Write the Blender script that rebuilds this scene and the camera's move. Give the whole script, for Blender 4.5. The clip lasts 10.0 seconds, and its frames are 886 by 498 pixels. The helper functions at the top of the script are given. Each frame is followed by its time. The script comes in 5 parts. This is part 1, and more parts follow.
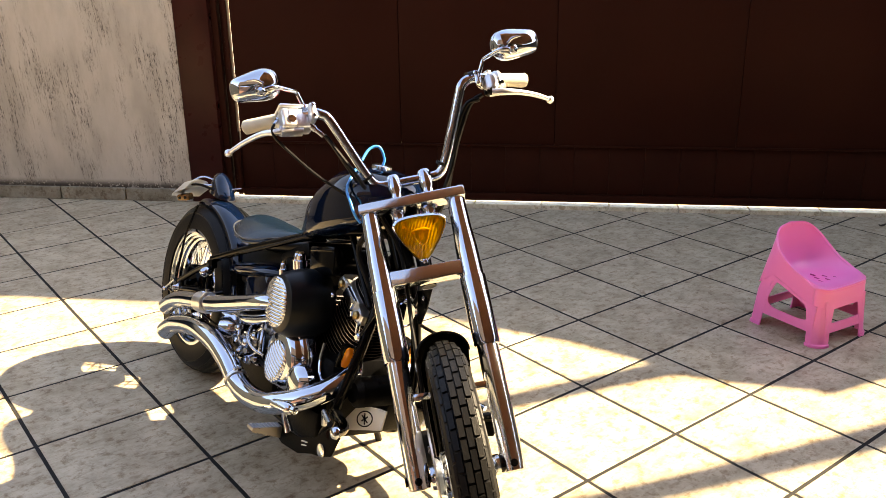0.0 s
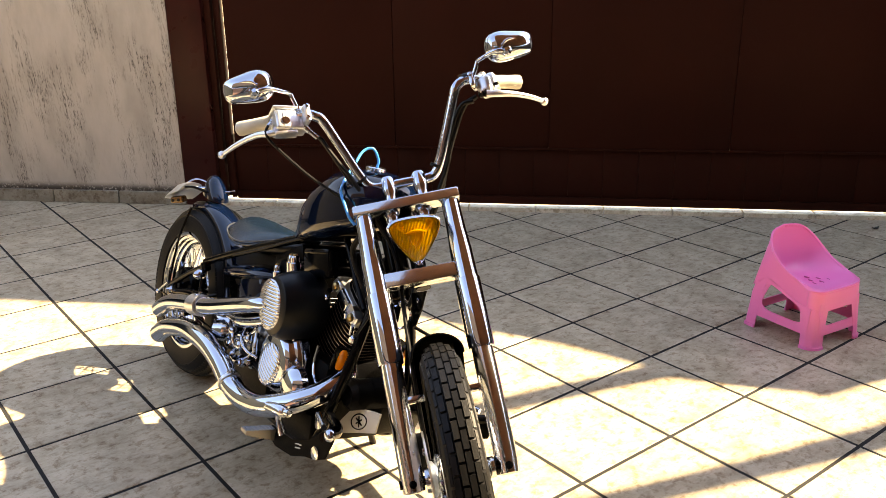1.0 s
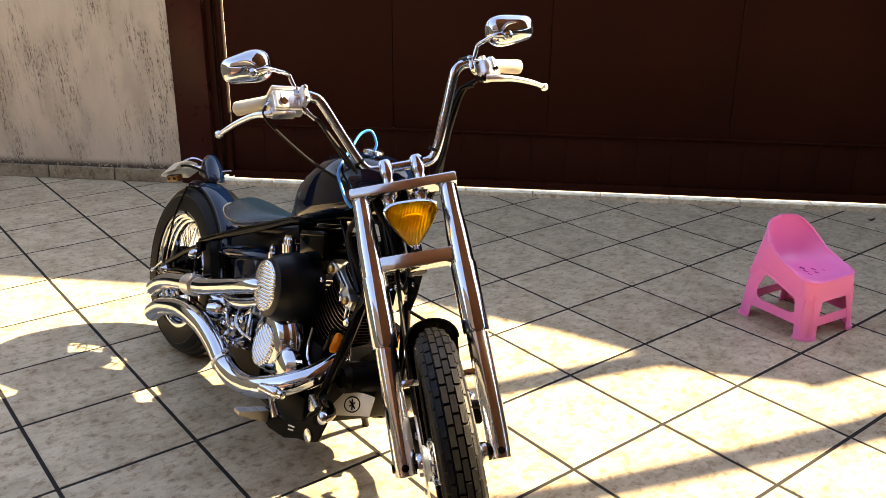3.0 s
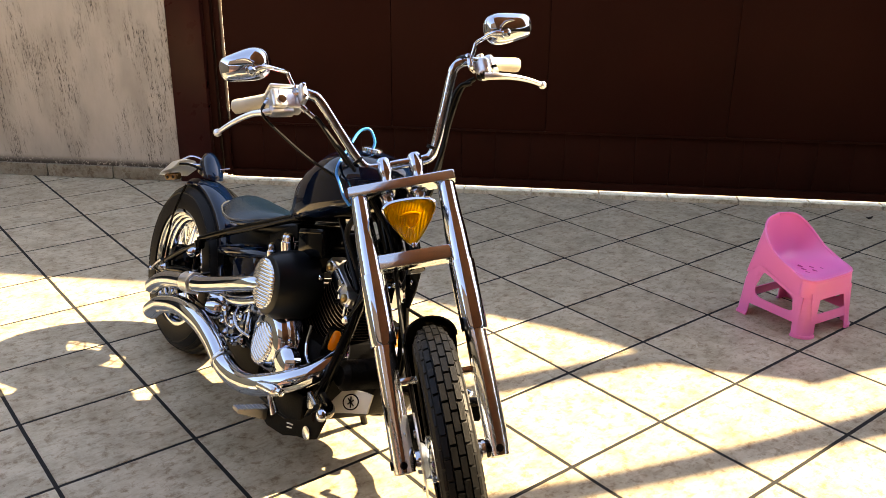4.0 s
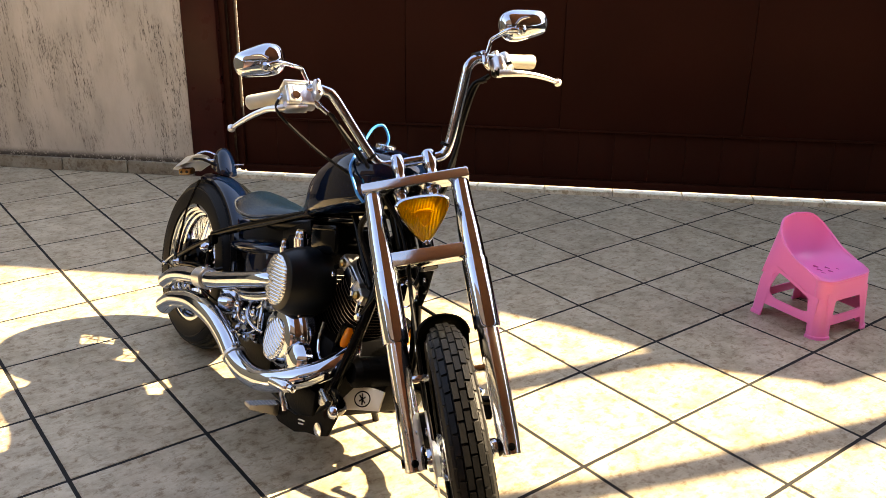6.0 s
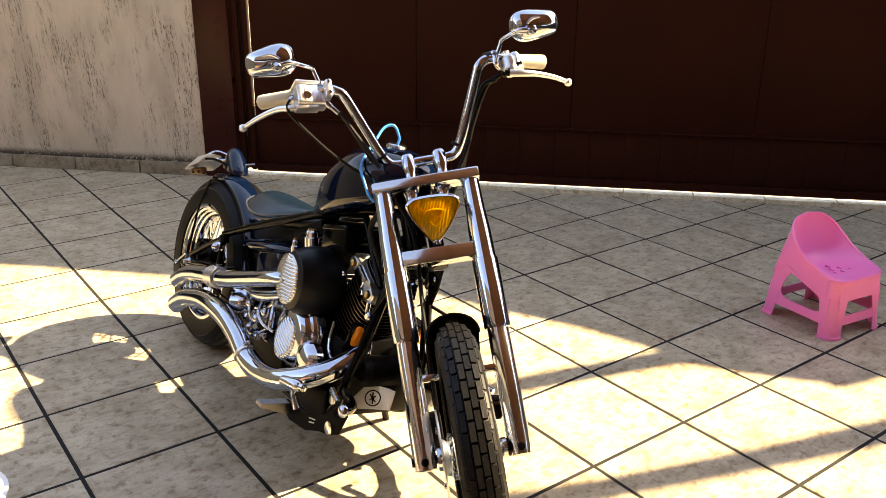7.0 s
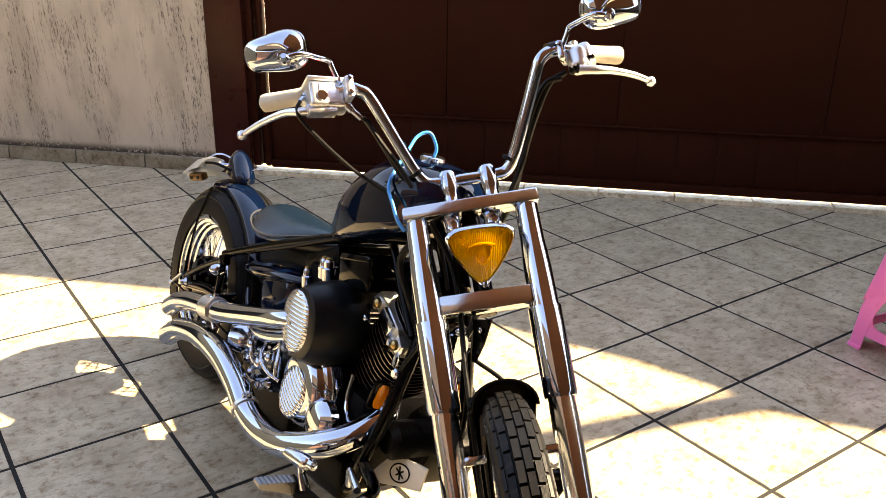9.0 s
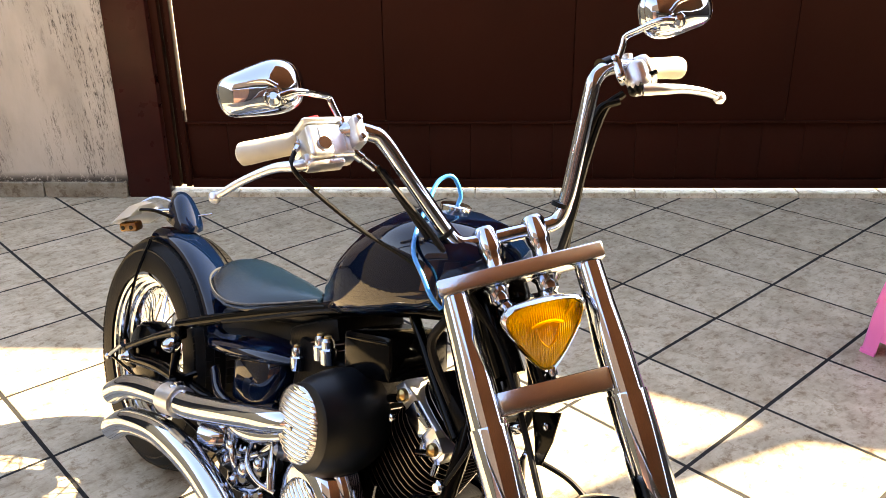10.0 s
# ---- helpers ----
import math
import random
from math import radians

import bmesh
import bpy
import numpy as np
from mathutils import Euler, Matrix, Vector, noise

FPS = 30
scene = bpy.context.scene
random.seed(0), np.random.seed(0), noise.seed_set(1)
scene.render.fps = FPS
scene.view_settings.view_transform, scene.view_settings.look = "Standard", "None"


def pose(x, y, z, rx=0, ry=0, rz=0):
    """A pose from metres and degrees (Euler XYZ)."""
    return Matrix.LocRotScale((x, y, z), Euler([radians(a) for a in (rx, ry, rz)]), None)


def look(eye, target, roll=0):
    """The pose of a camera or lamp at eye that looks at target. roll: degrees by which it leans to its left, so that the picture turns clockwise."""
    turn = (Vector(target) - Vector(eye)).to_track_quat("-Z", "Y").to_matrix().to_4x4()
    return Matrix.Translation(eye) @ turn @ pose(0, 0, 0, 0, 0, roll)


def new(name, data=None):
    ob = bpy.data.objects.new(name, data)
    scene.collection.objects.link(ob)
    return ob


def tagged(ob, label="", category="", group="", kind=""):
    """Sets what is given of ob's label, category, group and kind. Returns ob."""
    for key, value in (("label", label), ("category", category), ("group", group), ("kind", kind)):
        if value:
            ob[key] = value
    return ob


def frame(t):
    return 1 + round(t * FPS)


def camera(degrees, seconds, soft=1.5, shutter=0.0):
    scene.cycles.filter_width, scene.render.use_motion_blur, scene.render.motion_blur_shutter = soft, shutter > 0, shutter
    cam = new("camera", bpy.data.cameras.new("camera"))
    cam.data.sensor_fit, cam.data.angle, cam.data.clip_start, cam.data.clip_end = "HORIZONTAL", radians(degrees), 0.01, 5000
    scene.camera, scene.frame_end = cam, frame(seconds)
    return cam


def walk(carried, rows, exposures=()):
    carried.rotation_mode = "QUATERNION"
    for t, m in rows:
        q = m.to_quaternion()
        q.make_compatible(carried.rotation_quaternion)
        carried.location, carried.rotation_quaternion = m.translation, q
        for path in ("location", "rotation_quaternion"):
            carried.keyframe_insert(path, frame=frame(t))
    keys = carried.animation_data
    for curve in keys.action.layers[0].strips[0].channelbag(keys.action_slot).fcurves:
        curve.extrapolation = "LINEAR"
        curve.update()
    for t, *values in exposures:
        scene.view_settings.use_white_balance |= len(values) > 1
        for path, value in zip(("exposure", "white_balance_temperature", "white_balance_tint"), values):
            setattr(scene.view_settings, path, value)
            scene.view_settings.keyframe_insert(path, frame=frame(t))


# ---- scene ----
cam = camera(54.5, 10.0, 0.6)
PATH = [
    (0, (-0.781, -3.049, 1.638), (-1.026, -1.179, 0.973), -0.8),
    (0.5, (-0.78, -3.05, 1.634), (-1.021, -1.176, 0.977), -0.8),
    (1, (-0.782, -3.045, 1.631), (-1.014, -1.17, 0.974), -0.7),
    (1.5, (-0.784, -3.042, 1.632), (-1.009, -1.169, 0.969), -0.5),
    (2, (-0.784, -3.041, 1.634), (-1.007, -1.171, 0.96), 0.0),
    (2.5, (-0.786, -3.036, 1.634), (-1.01, -1.172, 0.946), 0.4),
    (4, (-0.784, -3.041, 1.633), (-1.001, -1.179, 0.935), 0.5),
    (4.5, (-0.784, -3.042, 1.631), (-1.008, -1.181, 0.933), 0.6),
    (5, (-0.785, -3.038, 1.632), (-1.014, -1.179, 0.931), 0.7),
    (5.5, (-0.789, -3.03, 1.632), (-1.024, -1.173, 0.928), 0.7),
    (7, (-0.786, -3.037, 1.635), (-1.055, -1.186, 0.928), 0.5),
    (7.5, (-0.791, -3.026, 1.631), (-1.069, -1.176, 0.925), 0.3),
    (8, (-0.82, -2.959, 1.614), (-1.084, -1.112, 0.893), 0.1),
    (8.5, (-0.864, -2.753, 1.599), (-1.165, -0.918, 0.862), 0.3),
    (9, (-0.926, -2.534, 1.573), (-1.238, -0.702, 0.835), 0.8),
    (9.5, (-1.112, -2.321, 1.582), (-1.251, -0.475, 0.824), -1.0),
    (10, (-1.243, -2.116, 1.576), (-1.333, -0.273, 0.804), -0.8),
]
walk(cam, [(t, look(eye, target, roll)) for t, eye, target, roll in PATH], [(0, 2.68, 10700, 22), (4, 2.63, 10750, 22), (5.5, 2.62, 10700, 22), (7, 2.58, 11350, 22), (8, 2.62, 11100, 22), (9, 2.80, 10700, 22), (10, 3.25, 10400, 22)])

# ---- light ----
SUN = Vector((1.2, 0.5, 1.0)).normalized()      # towards the sun
world = bpy.data.worlds.new("sky")
scene.world = world
world.use_nodes = True
wn = world.node_tree
sky = wn.nodes.new("ShaderNodeTexSky")
sky.sky_type = "NISHITA"
sky.sun_disc = False
sky.ozone_density, sky.dust_density = 2.8, 0.2
sky.sun_elevation = math.asin(SUN.z)
sky.sun_rotation = math.atan2(SUN.x, SUN.y)
wn.links.new(sky.outputs[0], wn.nodes["Background"].inputs[0])
wn.nodes["Background"].inputs[1].default_value = 0.15
sun_data = bpy.data.lights.new("sun", "SUN")
sun_data.energy, sun_data.angle, sun_data.color = 4.45, radians(0.7), (0.985, 1.0, 0.85)
sun = new("sun", sun_data)
sun.matrix_world = look(SUN * 20, (0, 0, 0))


# ---- materials ----
def material(name, colour, rough=0.5, metal=0.0, coat=0.0, vary=0.0, scale=8.0, bump=0.0, bump_scale=60.0, colour2=None, spread=(0.35, 0.7), rough_vary=0.0, gloss=0.5):
    """A surface with one or two base colours mixed by noise, fine relief and uneven gloss."""
    m = bpy.data.materials.new(name)
    m.use_nodes = True
    nt = m.node_tree
    b = nt.nodes["Principled BSDF"]
    b.inputs["Base Color"].default_value = (*colour, 1)
    b.inputs["Roughness"].default_value = rough
    b.inputs["Metallic"].default_value = metal
    b.inputs["Specular IOR Level"].default_value = gloss
    b.inputs["Coat Weight"].default_value = coat
    b.inputs["Coat Roughness"].default_value = 0.04
    co = nt.nodes.new("ShaderNodeTexCoord")
    if vary or colour2:
        n = nt.nodes.new("ShaderNodeTexNoise")
        n.inputs["Scale"].default_value = scale
        n.inputs["Detail"].default_value = 6
        nt.links.new(co.outputs["Object"], n.inputs["Vector"])
        ramp = nt.nodes.new("ShaderNodeValToRGB")
        c2 = colour2 or tuple(c * (1 - vary) for c in colour)
        ramp.color_ramp.elements[0].position, ramp.color_ramp.elements[1].position = spread
        ramp.color_ramp.elements[0].color = (*colour, 1)
        ramp.color_ramp.elements[1].color = (*c2, 1)
        nt.links.new(n.outputs[0], ramp.inputs[0])
        nt.links.new(ramp.outputs[0], b.inputs["Base Color"])
    if rough_vary:
        n3 = nt.nodes.new("ShaderNodeTexNoise")
        n3.inputs["Scale"].default_value = 14
        n3.inputs["Detail"].default_value = 5
        nt.links.new(co.outputs["Object"], n3.inputs["Vector"])
        mr = nt.nodes.new("ShaderNodeMapRange")
        mr.inputs["To Min"].default_value = max(0.02, rough - rough_vary)
        mr.inputs["To Max"].default_value = rough + rough_vary
        nt.links.new(n3.outputs[0], mr.inputs["Value"])
        nt.links.new(mr.outputs[0], b.inputs["Roughness"])
    if bump:
        n2 = nt.nodes.new("ShaderNodeTexNoise")
        n2.inputs["Scale"].default_value = bump_scale
        n2.inputs["Detail"].default_value = 4
        nt.links.new(co.outputs["Object"], n2.inputs["Vector"])
        bp = nt.nodes.new("ShaderNodeBump")
        bp.inputs["Strength"].default_value = bump
        bp.inputs["Distance"].default_value = 0.004
        nt.links.new(n2.outputs[0], bp.inputs["Height"])
        nt.links.new(bp.outputs[0], b.inputs["Normal"])
    return m


# blue tint in the base colour stands in for blue sky reflected
CHROME = material("chrome", (0.47, 0.525, 0.60), 0.05, 1.0, bump=0.015, bump_scale=25, rough_vary=0.025)
POLISHED = material("polished_aluminium", (0.54, 0.575, 0.61), 0.16, 1.0, bump=0.04, bump_scale=90, rough_vary=0.06)
SATIN = material("satin_aluminium", (0.70, 0.73, 0.76), 0.34, 1.0, bump=0.05, bump_scale=120, rough_vary=0.08)
SLIDER = material("brushed_slider", (0.60, 0.61, 0.625), 0.12, 1.0, bump=0.05, bump_scale=140, rough_vary=0.07)
CAST = material("cast_aluminium", (0.34, 0.34, 0.33), 0.34, 1.0, bump=0.15, bump_scale=220, rough_vary=0.1)
NAVY = material("navy_gloss_paint", (0.0004, 0.0036, 0.0140), 0.035, 0.0, gloss=0.45, rough_vary=0.02)
BLACK = material("black_gloss_paint", (0.0012, 0.0013, 0.0017), 0.11, 0.0, gloss=0.10, bump=0.03, bump_scale=40, rough_vary=0.06)
MATT = material("satin_black_paint", (0.0013, 0.0034, 0.0060), 0.36, 0.0, gloss=0.24, bump=0.05, bump_scale=300, rough_vary=0.06)
ENGINE = material("engine_black", (0.0020, 0.0020, 0.0023), 0.40, 0.0, gloss=0.065, vary=0.4, scale=20, bump=0.2, bump_scale=180, rough_vary=0.12)
# paler than the tyre's rubber, so gaps between blocks read as shaded
TREAD = material("lit_tread_rubber", (0.0036, 0.0038, 0.0042), 0.46, 0.0, gloss=0.18, colour2=(0.0062, 0.0061, 0.0060), scale=30, bump=0.2, bump_scale=160)
RUBBER = material("tyre_rubber", (0.0026, 0.0027, 0.0031), 0.50, 0.0, gloss=0.15, colour2=(0.0042, 0.0040, 0.0038), scale=14, bump=0.15, bump_scale=160)
CABLE = material("cable_rubber", (0.004, 0.004, 0.004), 0.45, gloss=0.16)
# blue in the black leather's base colour stands in for sky sheen
LEATHER = material("seat_leather", (0.0030, 0.0120, 0.0240), 0.25, 0.0, gloss=0.50, vary=0.25, scale=16, bump=0.2, bump_scale=260, rough_vary=0.06)
PLATE = material("black_plate_paint", (0.0015, 0.0015, 0.0017), 0.45, 0.0, gloss=0.03, bump=0.1, bump_scale=200)
PIPING = material("grey_piping", (0.034, 0.037, 0.040), 0.45)
FIN_EDGE = material("machined_fin_edge", (0.30, 0.26, 0.24), 0.4, 1.0)
CREAM = material("cream_grip_rubber", (0.62, 0.57, 0.44), 0.42, 0.0, vary=0.12, scale=30, bump=0.05, bump_scale=120)
PINK = material("pink_plastic", (1.0, 0.205, 0.51), 0.30, 0.0, gloss=0.6, bump=0.02, bump_scale=140)
DRY_LEAF = material("dry_leaf", (0.020, 0.014, 0.010), 0.7, 0.0, vary=0.4, scale=60)
BASIN = material("white_plastic", (0.85, 0.85, 0.84), 0.35, 0.0, vary=0.05, scale=6)
# darker pink that stands for shade in the seat's drain slots
SLOT_SHADE = material("slot_shade_pink", (0.55, 0.05, 0.2), 0.5)
BLUE = material("blue_hose", (0.002, 0.30, 0.80), 0.3)
RED = material("red_switch", (0.6, 0.02, 0.02), 0.35)
AMBER_REFLECTOR = material("amber_reflector", (0.95, 0.26, 0.012), 0.25, coat=0.6, bump=0.2, bump_scale=300)
PEG = material("worn_peg_metal", (0.20, 0.20, 0.21), 0.30, 1.0, bump=0.3, bump_scale=160, rough_vary=0.1)
BRASS = material("brass_bolt", (0.36, 0.25, 0.11), 0.30, 1.0)
TAIL_AMBER = material("brown_amber_lens", (0.15, 0.065, 0.014), 0.25, bump=0.2, bump_scale=300)
SILVER_PAINT = material("silver_plate", (0.58, 0.57, 0.54), 0.32, 0.0, vary=0.1, scale=20)
GATE = material("brown_gate_paint", (0.0295, 0.0067, 0.0036), 0.46, 0.0, gloss=0.05, vary=0.22, scale=1.6, bump=0.04, bump_scale=9, rough_vary=0.08)
POST = material("brown_post_paint", (0.042, 0.0072, 0.0050), 0.30, 0.0, gloss=0.14, vary=0.35, scale=7, bump=0.05, bump_scale=18, rough_vary=0.1)
GROUT = material("grout", (0.0066, 0.0063, 0.0058), 0.9, 0.0, vary=0.4, scale=30, bump=0.3, bump_scale=200)
TERRACOTTA = material("terracotta_wall_paint", (0.42, 0.20, 0.13), 0.8, 0.0, vary=0.2, scale=3, bump=0.1, bump_scale=60)
WHITEWASH = material("white_wall_paint", (0.74, 0.72, 0.68), 0.8, 0.0, vary=0.12, scale=2, bump=0.1, bump_scale=60)
SOFFIT = material("brown_boarded_soffit", (0.32, 0.125, 0.07), 0.6, 0.0, vary=0.3, scale=5)
SIDE_WALL = material("unseen_black_wall_paint", (0.011, 0.011, 0.010), 0.8, 0.0, vary=0.2, scale=2, bump=0.1, bump_scale=60)
HOUSE = material("unseen_dark_wall_paint", (0.085, 0.055, 0.042), 0.8, 0.0, vary=0.2, scale=2, bump=0.1, bump_scale=60)
ROOF = material("unseen_roof_sheet", (0.045, 0.04, 0.037), 0.6, 0.0, vary=0.3, scale=6)


def tile_material(name, lift=1.0):
    """Beige glazed tile: cloudy tone, short darker streaks, a tone of its own for each tile."""
    m = material(name, (0.5, 0.42, 0.32), 0.34)
    nt = m.node_tree
    b = nt.nodes["Principled BSDF"]
    co = nt.nodes.new("ShaderNodeTexCoord")
    info = nt.nodes.new("ShaderNodeObjectInfo")
    off = nt.nodes.new("ShaderNodeVectorMath")
    off.operation = "MULTIPLY_ADD"
    comb = nt.nodes.new("ShaderNodeCombineXYZ")
    nt.links.new(info.outputs["Random"], comb.inputs[0])
    nt.links.new(info.outputs["Random"], comb.inputs[1])
    off.inputs[1].default_value = (37, 19, 0)
    nt.links.new(comb.outputs[0], off.inputs[0])
    nt.links.new(co.outputs["Object"], off.inputs[2])
    cloud = nt.nodes.new("ShaderNodeTexNoise")
    cloud.inputs["Scale"].default_value, cloud.inputs["Detail"].default_value, cloud.inputs["Roughness"].default_value = 7.0, 9, 0.72
    nt.links.new(off.outputs[0], cloud.inputs["Vector"])
    r1 = nt.nodes.new("ShaderNodeValToRGB")
    r1.color_ramp.elements[0].position, r1.color_ramp.elements[1].position = 0.38, 0.64
    r1.color_ramp.elements[0].color = (0.50 * lift, 0.432 * lift, 0.316 * lift, 1)
    r1.color_ramp.elements[1].color = (0.315 * lift, 0.250 * lift, 0.164 * lift, 1)
    nt.links.new(cloud.outputs[0], r1.inputs[0])
    stretch = nt.nodes.new("ShaderNodeMapping")
    stretch.inputs["Rotation"].default_value = (0, 0, radians(45))
    stretch.inputs["Scale"].default_value = (12, 30, 12)
    nt.links.new(off.outputs[0], stretch.inputs[0])
    fleck = nt.nodes.new("ShaderNodeTexNoise")
    fleck.inputs["Scale"].default_value, fleck.inputs["Detail"].default_value, fleck.inputs["Roughness"].default_value = 1.6, 5, 0.65
    nt.links.new(stretch.outputs[0], fleck.inputs["Vector"])
    r2 = nt.nodes.new("ShaderNodeValToRGB")
    r2.color_ramp.elements[0].position, r2.color_ramp.elements[1].position = 0.51, 0.68
    r2.color_ramp.elements[0].color = (1, 1, 1, 1)
    r2.color_ramp.elements[1].color = (0.46, 0.36, 0.27, 1)
    nt.links.new(fleck.outputs[0], r2.inputs[0])
    mix = nt.nodes.new("ShaderNodeMix")
    mix.data_type, mix.blend_type = "RGBA", "MULTIPLY"
    mix.inputs[0].default_value = 0.55
    nt.links.new(r1.outputs[0], mix.inputs[6])
    nt.links.new(r2.outputs[0], mix.inputs[7])
    speck = nt.nodes.new("ShaderNodeTexNoise")
    speck.inputs["Scale"].default_value, speck.inputs["Detail"].default_value, speck.inputs["Roughness"].default_value = 24.0, 5, 0.75
    nt.links.new(off.outputs[0], speck.inputs["Vector"])
    r3 = nt.nodes.new("ShaderNodeValToRGB")
    r3.color_ramp.elements[0].position, r3.color_ramp.elements[1].position = 0.52, 0.63
    r3.color_ramp.elements[0].color = (1, 1, 1, 1)
    r3.color_ramp.elements[1].color = (0.46, 0.33, 0.22, 1)
    nt.links.new(speck.outputs[0], r3.inputs[0])
    dots = nt.nodes.new("ShaderNodeMix")
    dots.data_type, dots.blend_type = "RGBA", "MULTIPLY"
    dots.inputs[0].default_value = 0.75
    nt.links.new(mix.outputs[2], dots.inputs[6])
    nt.links.new(r3.outputs[0], dots.inputs[7])
    tone = nt.nodes.new("ShaderNodeMapRange")
    tone.inputs["To Min"].default_value, tone.inputs["To Max"].default_value = 0.93, 1.05
    nt.links.new(info.outputs["Random"], tone.inputs["Value"])
    mul = nt.nodes.new("ShaderNodeVectorMath")
    mul.operation = "SCALE"
    nt.links.new(dots.outputs[2], mul.inputs[0])
    nt.links.new(tone.outputs[0], mul.inputs["Scale"])
    nt.links.new(mul.outputs[0], b.inputs["Base Color"])
    rr = nt.nodes.new("ShaderNodeMapRange")
    rr.inputs["To Min"].default_value, rr.inputs["To Max"].default_value = 0.30, 0.52
    nt.links.new(cloud.outputs[0], rr.inputs["Value"])
    nt.links.new(rr.outputs[0], b.inputs["Roughness"])
    bp = nt.nodes.new("ShaderNodeBump")
    bp.inputs["Strength"].default_value, bp.inputs["Distance"].default_value = 0.12, 0.002
    nt.links.new(fleck.outputs[0], bp.inputs["Height"])
    nt.links.new(bp.outputs[0], b.inputs["Normal"])
    return m


TILE = tile_material("beige_floor_tile", 1.13)
SKIRTING = tile_material("beige_skirting_tile", 0.64)
SILL = tile_material("pale_sill_tile", 1.45)


def plaster_material():
    """Off-white plaster with black-brown mould running down it in broken vertical streaks."""
    m = material("stained_plaster", (0.6, 0.52, 0.44), 0.85)
    nt = m.node_tree
    b = nt.nodes["Principled BSDF"]
    co = nt.nodes.new("ShaderNodeTexCoord")
    sep = nt.nodes.new("ShaderNodeSeparateXYZ")
    nt.links.new(co.outputs["Object"], sep.inputs[0])

    def noise_of(scale3, scale, detail, rough=0.55, turn=0.0):
        mp = nt.nodes.new("ShaderNodeMapping")
        mp.inputs["Scale"].default_value = scale3
        lean = nt.nodes.new("ShaderNodeMapping")
        lean.inputs["Rotation"].default_value = (0, radians(turn), 0)
        nt.links.new(co.outputs["Object"], lean.inputs[0])
        nt.links.new(lean.outputs[0], mp.inputs[0])
        n = nt.nodes.new("ShaderNodeTexNoise")
        n.inputs["Scale"].default_value, n.inputs["Detail"].default_value, n.inputs["Roughness"].default_value = scale, detail, rough
        nt.links.new(mp.outputs[0], n.inputs["Vector"])
        return n.outputs[0]

    def ramp(value, p0, p1):
        r = nt.nodes.new("ShaderNodeMapRange")
        r.interpolation_type = "SMOOTHSTEP"
        r.inputs["From Min"].default_value, r.inputs["From Max"].default_value = p0, p1
        nt.links.new(value, r.inputs["Value"])
        return r.outputs[0]

    def times(a, c, op="MULTIPLY"):
        k = nt.nodes.new("ShaderNodeMath")
        k.operation = op
        for i, v in enumerate((a, c)):
            if isinstance(v, float):
                k.inputs[i].default_value = v
            else:
                nt.links.new(v, k.inputs[i])
        return k.outputs[0]

    where = ramp(noise_of((3.4, 1, 1.1), 1.3, 4, 0.62, 5.0), 0.44, 0.60)
    streak = ramp(noise_of((62, 1, 5.5), 1.0, 6, 0.78, 5.0), 0.46, 0.58)
    grain = ramp(noise_of((120, 30, 34), 1.0, 4, 0.7, 5.0), 0.42, 0.60)
    mould = times(times(where, streak), grain)
    foot = times(ramp(noise_of((7, 1, 2), 1.5, 5, 0.7), 0.25, 0.44), ramp(times(sep.outputs["Z"], -1.0), -0.150, -0.096))
    foot = times(foot, ramp(noise_of((60, 1, 60), 1.0, 4, 0.7), 0.30, 0.47))
    dirt = times(mould, foot, "MAXIMUM")
    tint = nt.nodes.new("ShaderNodeMix")
    tint.data_type = "RGBA"
    tint.inputs[6].default_value = (0.52, 0.440, 0.340, 1)
    tint.inputs[7].default_value = (0.395, 0.330, 0.250, 1)
    nt.links.new(ramp(noise_of((3, 1, 1.2), 1.6, 5), 0.35, 0.7), tint.inputs[0])
    mix = nt.nodes.new("ShaderNodeMix")
    mix.data_type = "RGBA"
    nt.links.new(times(dirt, 0.95), mix.inputs[0])
    nt.links.new(tint.outputs[2], mix.inputs[6])
    mix.inputs[7].default_value = (0.042, 0.029, 0.018, 1)
    nt.links.new(mix.outputs[2], b.inputs["Base Color"])
    bp = nt.nodes.new("ShaderNodeBump")
    bp.inputs["Strength"].default_value, bp.inputs["Distance"].default_value = 0.25, 0.004
    nt.links.new(noise_of((1, 1, 1), 70, 5, 0.6), bp.inputs["Height"])
    nt.links.new(bp.outputs[0], b.inputs["Normal"])
    return m


PLASTER = plaster_material()


def lens_material():
    """Yellow headlight glass: thin coloured glass over a reflector."""
    m = material("amber_glass", (0.92, 0.47, 0.004), 0.05)
    b = m.node_tree.nodes["Principled BSDF"]
    b.inputs["Transmission Weight"].default_value = 0.62
    b.inputs["IOR"].default_value = 1.45
    return m


LENS = lens_material()
BOWL = material("silver_reflector", (0.86, 0.86, 0.84), 0.10, 1.0, bump=0.05, bump_scale=60)
MIRROR = material("mirror_glass", (0.9, 0.9, 0.9), 0.01, 1.0)


# ---- mesh building ----
def grid_faces(bm, rings, closed=True, caps=True):
    """Skin between rings of as many points each."""
    vs = [[bm.verts.new(p) for p in ring] for ring in rings]
    n = len(vs[0])
    for a, b in zip(vs, vs[1:]):
        for i in range(n if closed else n - 1):
            j = (i + 1) % n
            bm.faces.new((a[i], a[j], b[j], b[i]))
    if caps and closed:
        bm.faces.new(vs[0][::-1])
        bm.faces.new(vs[-1])
    return vs


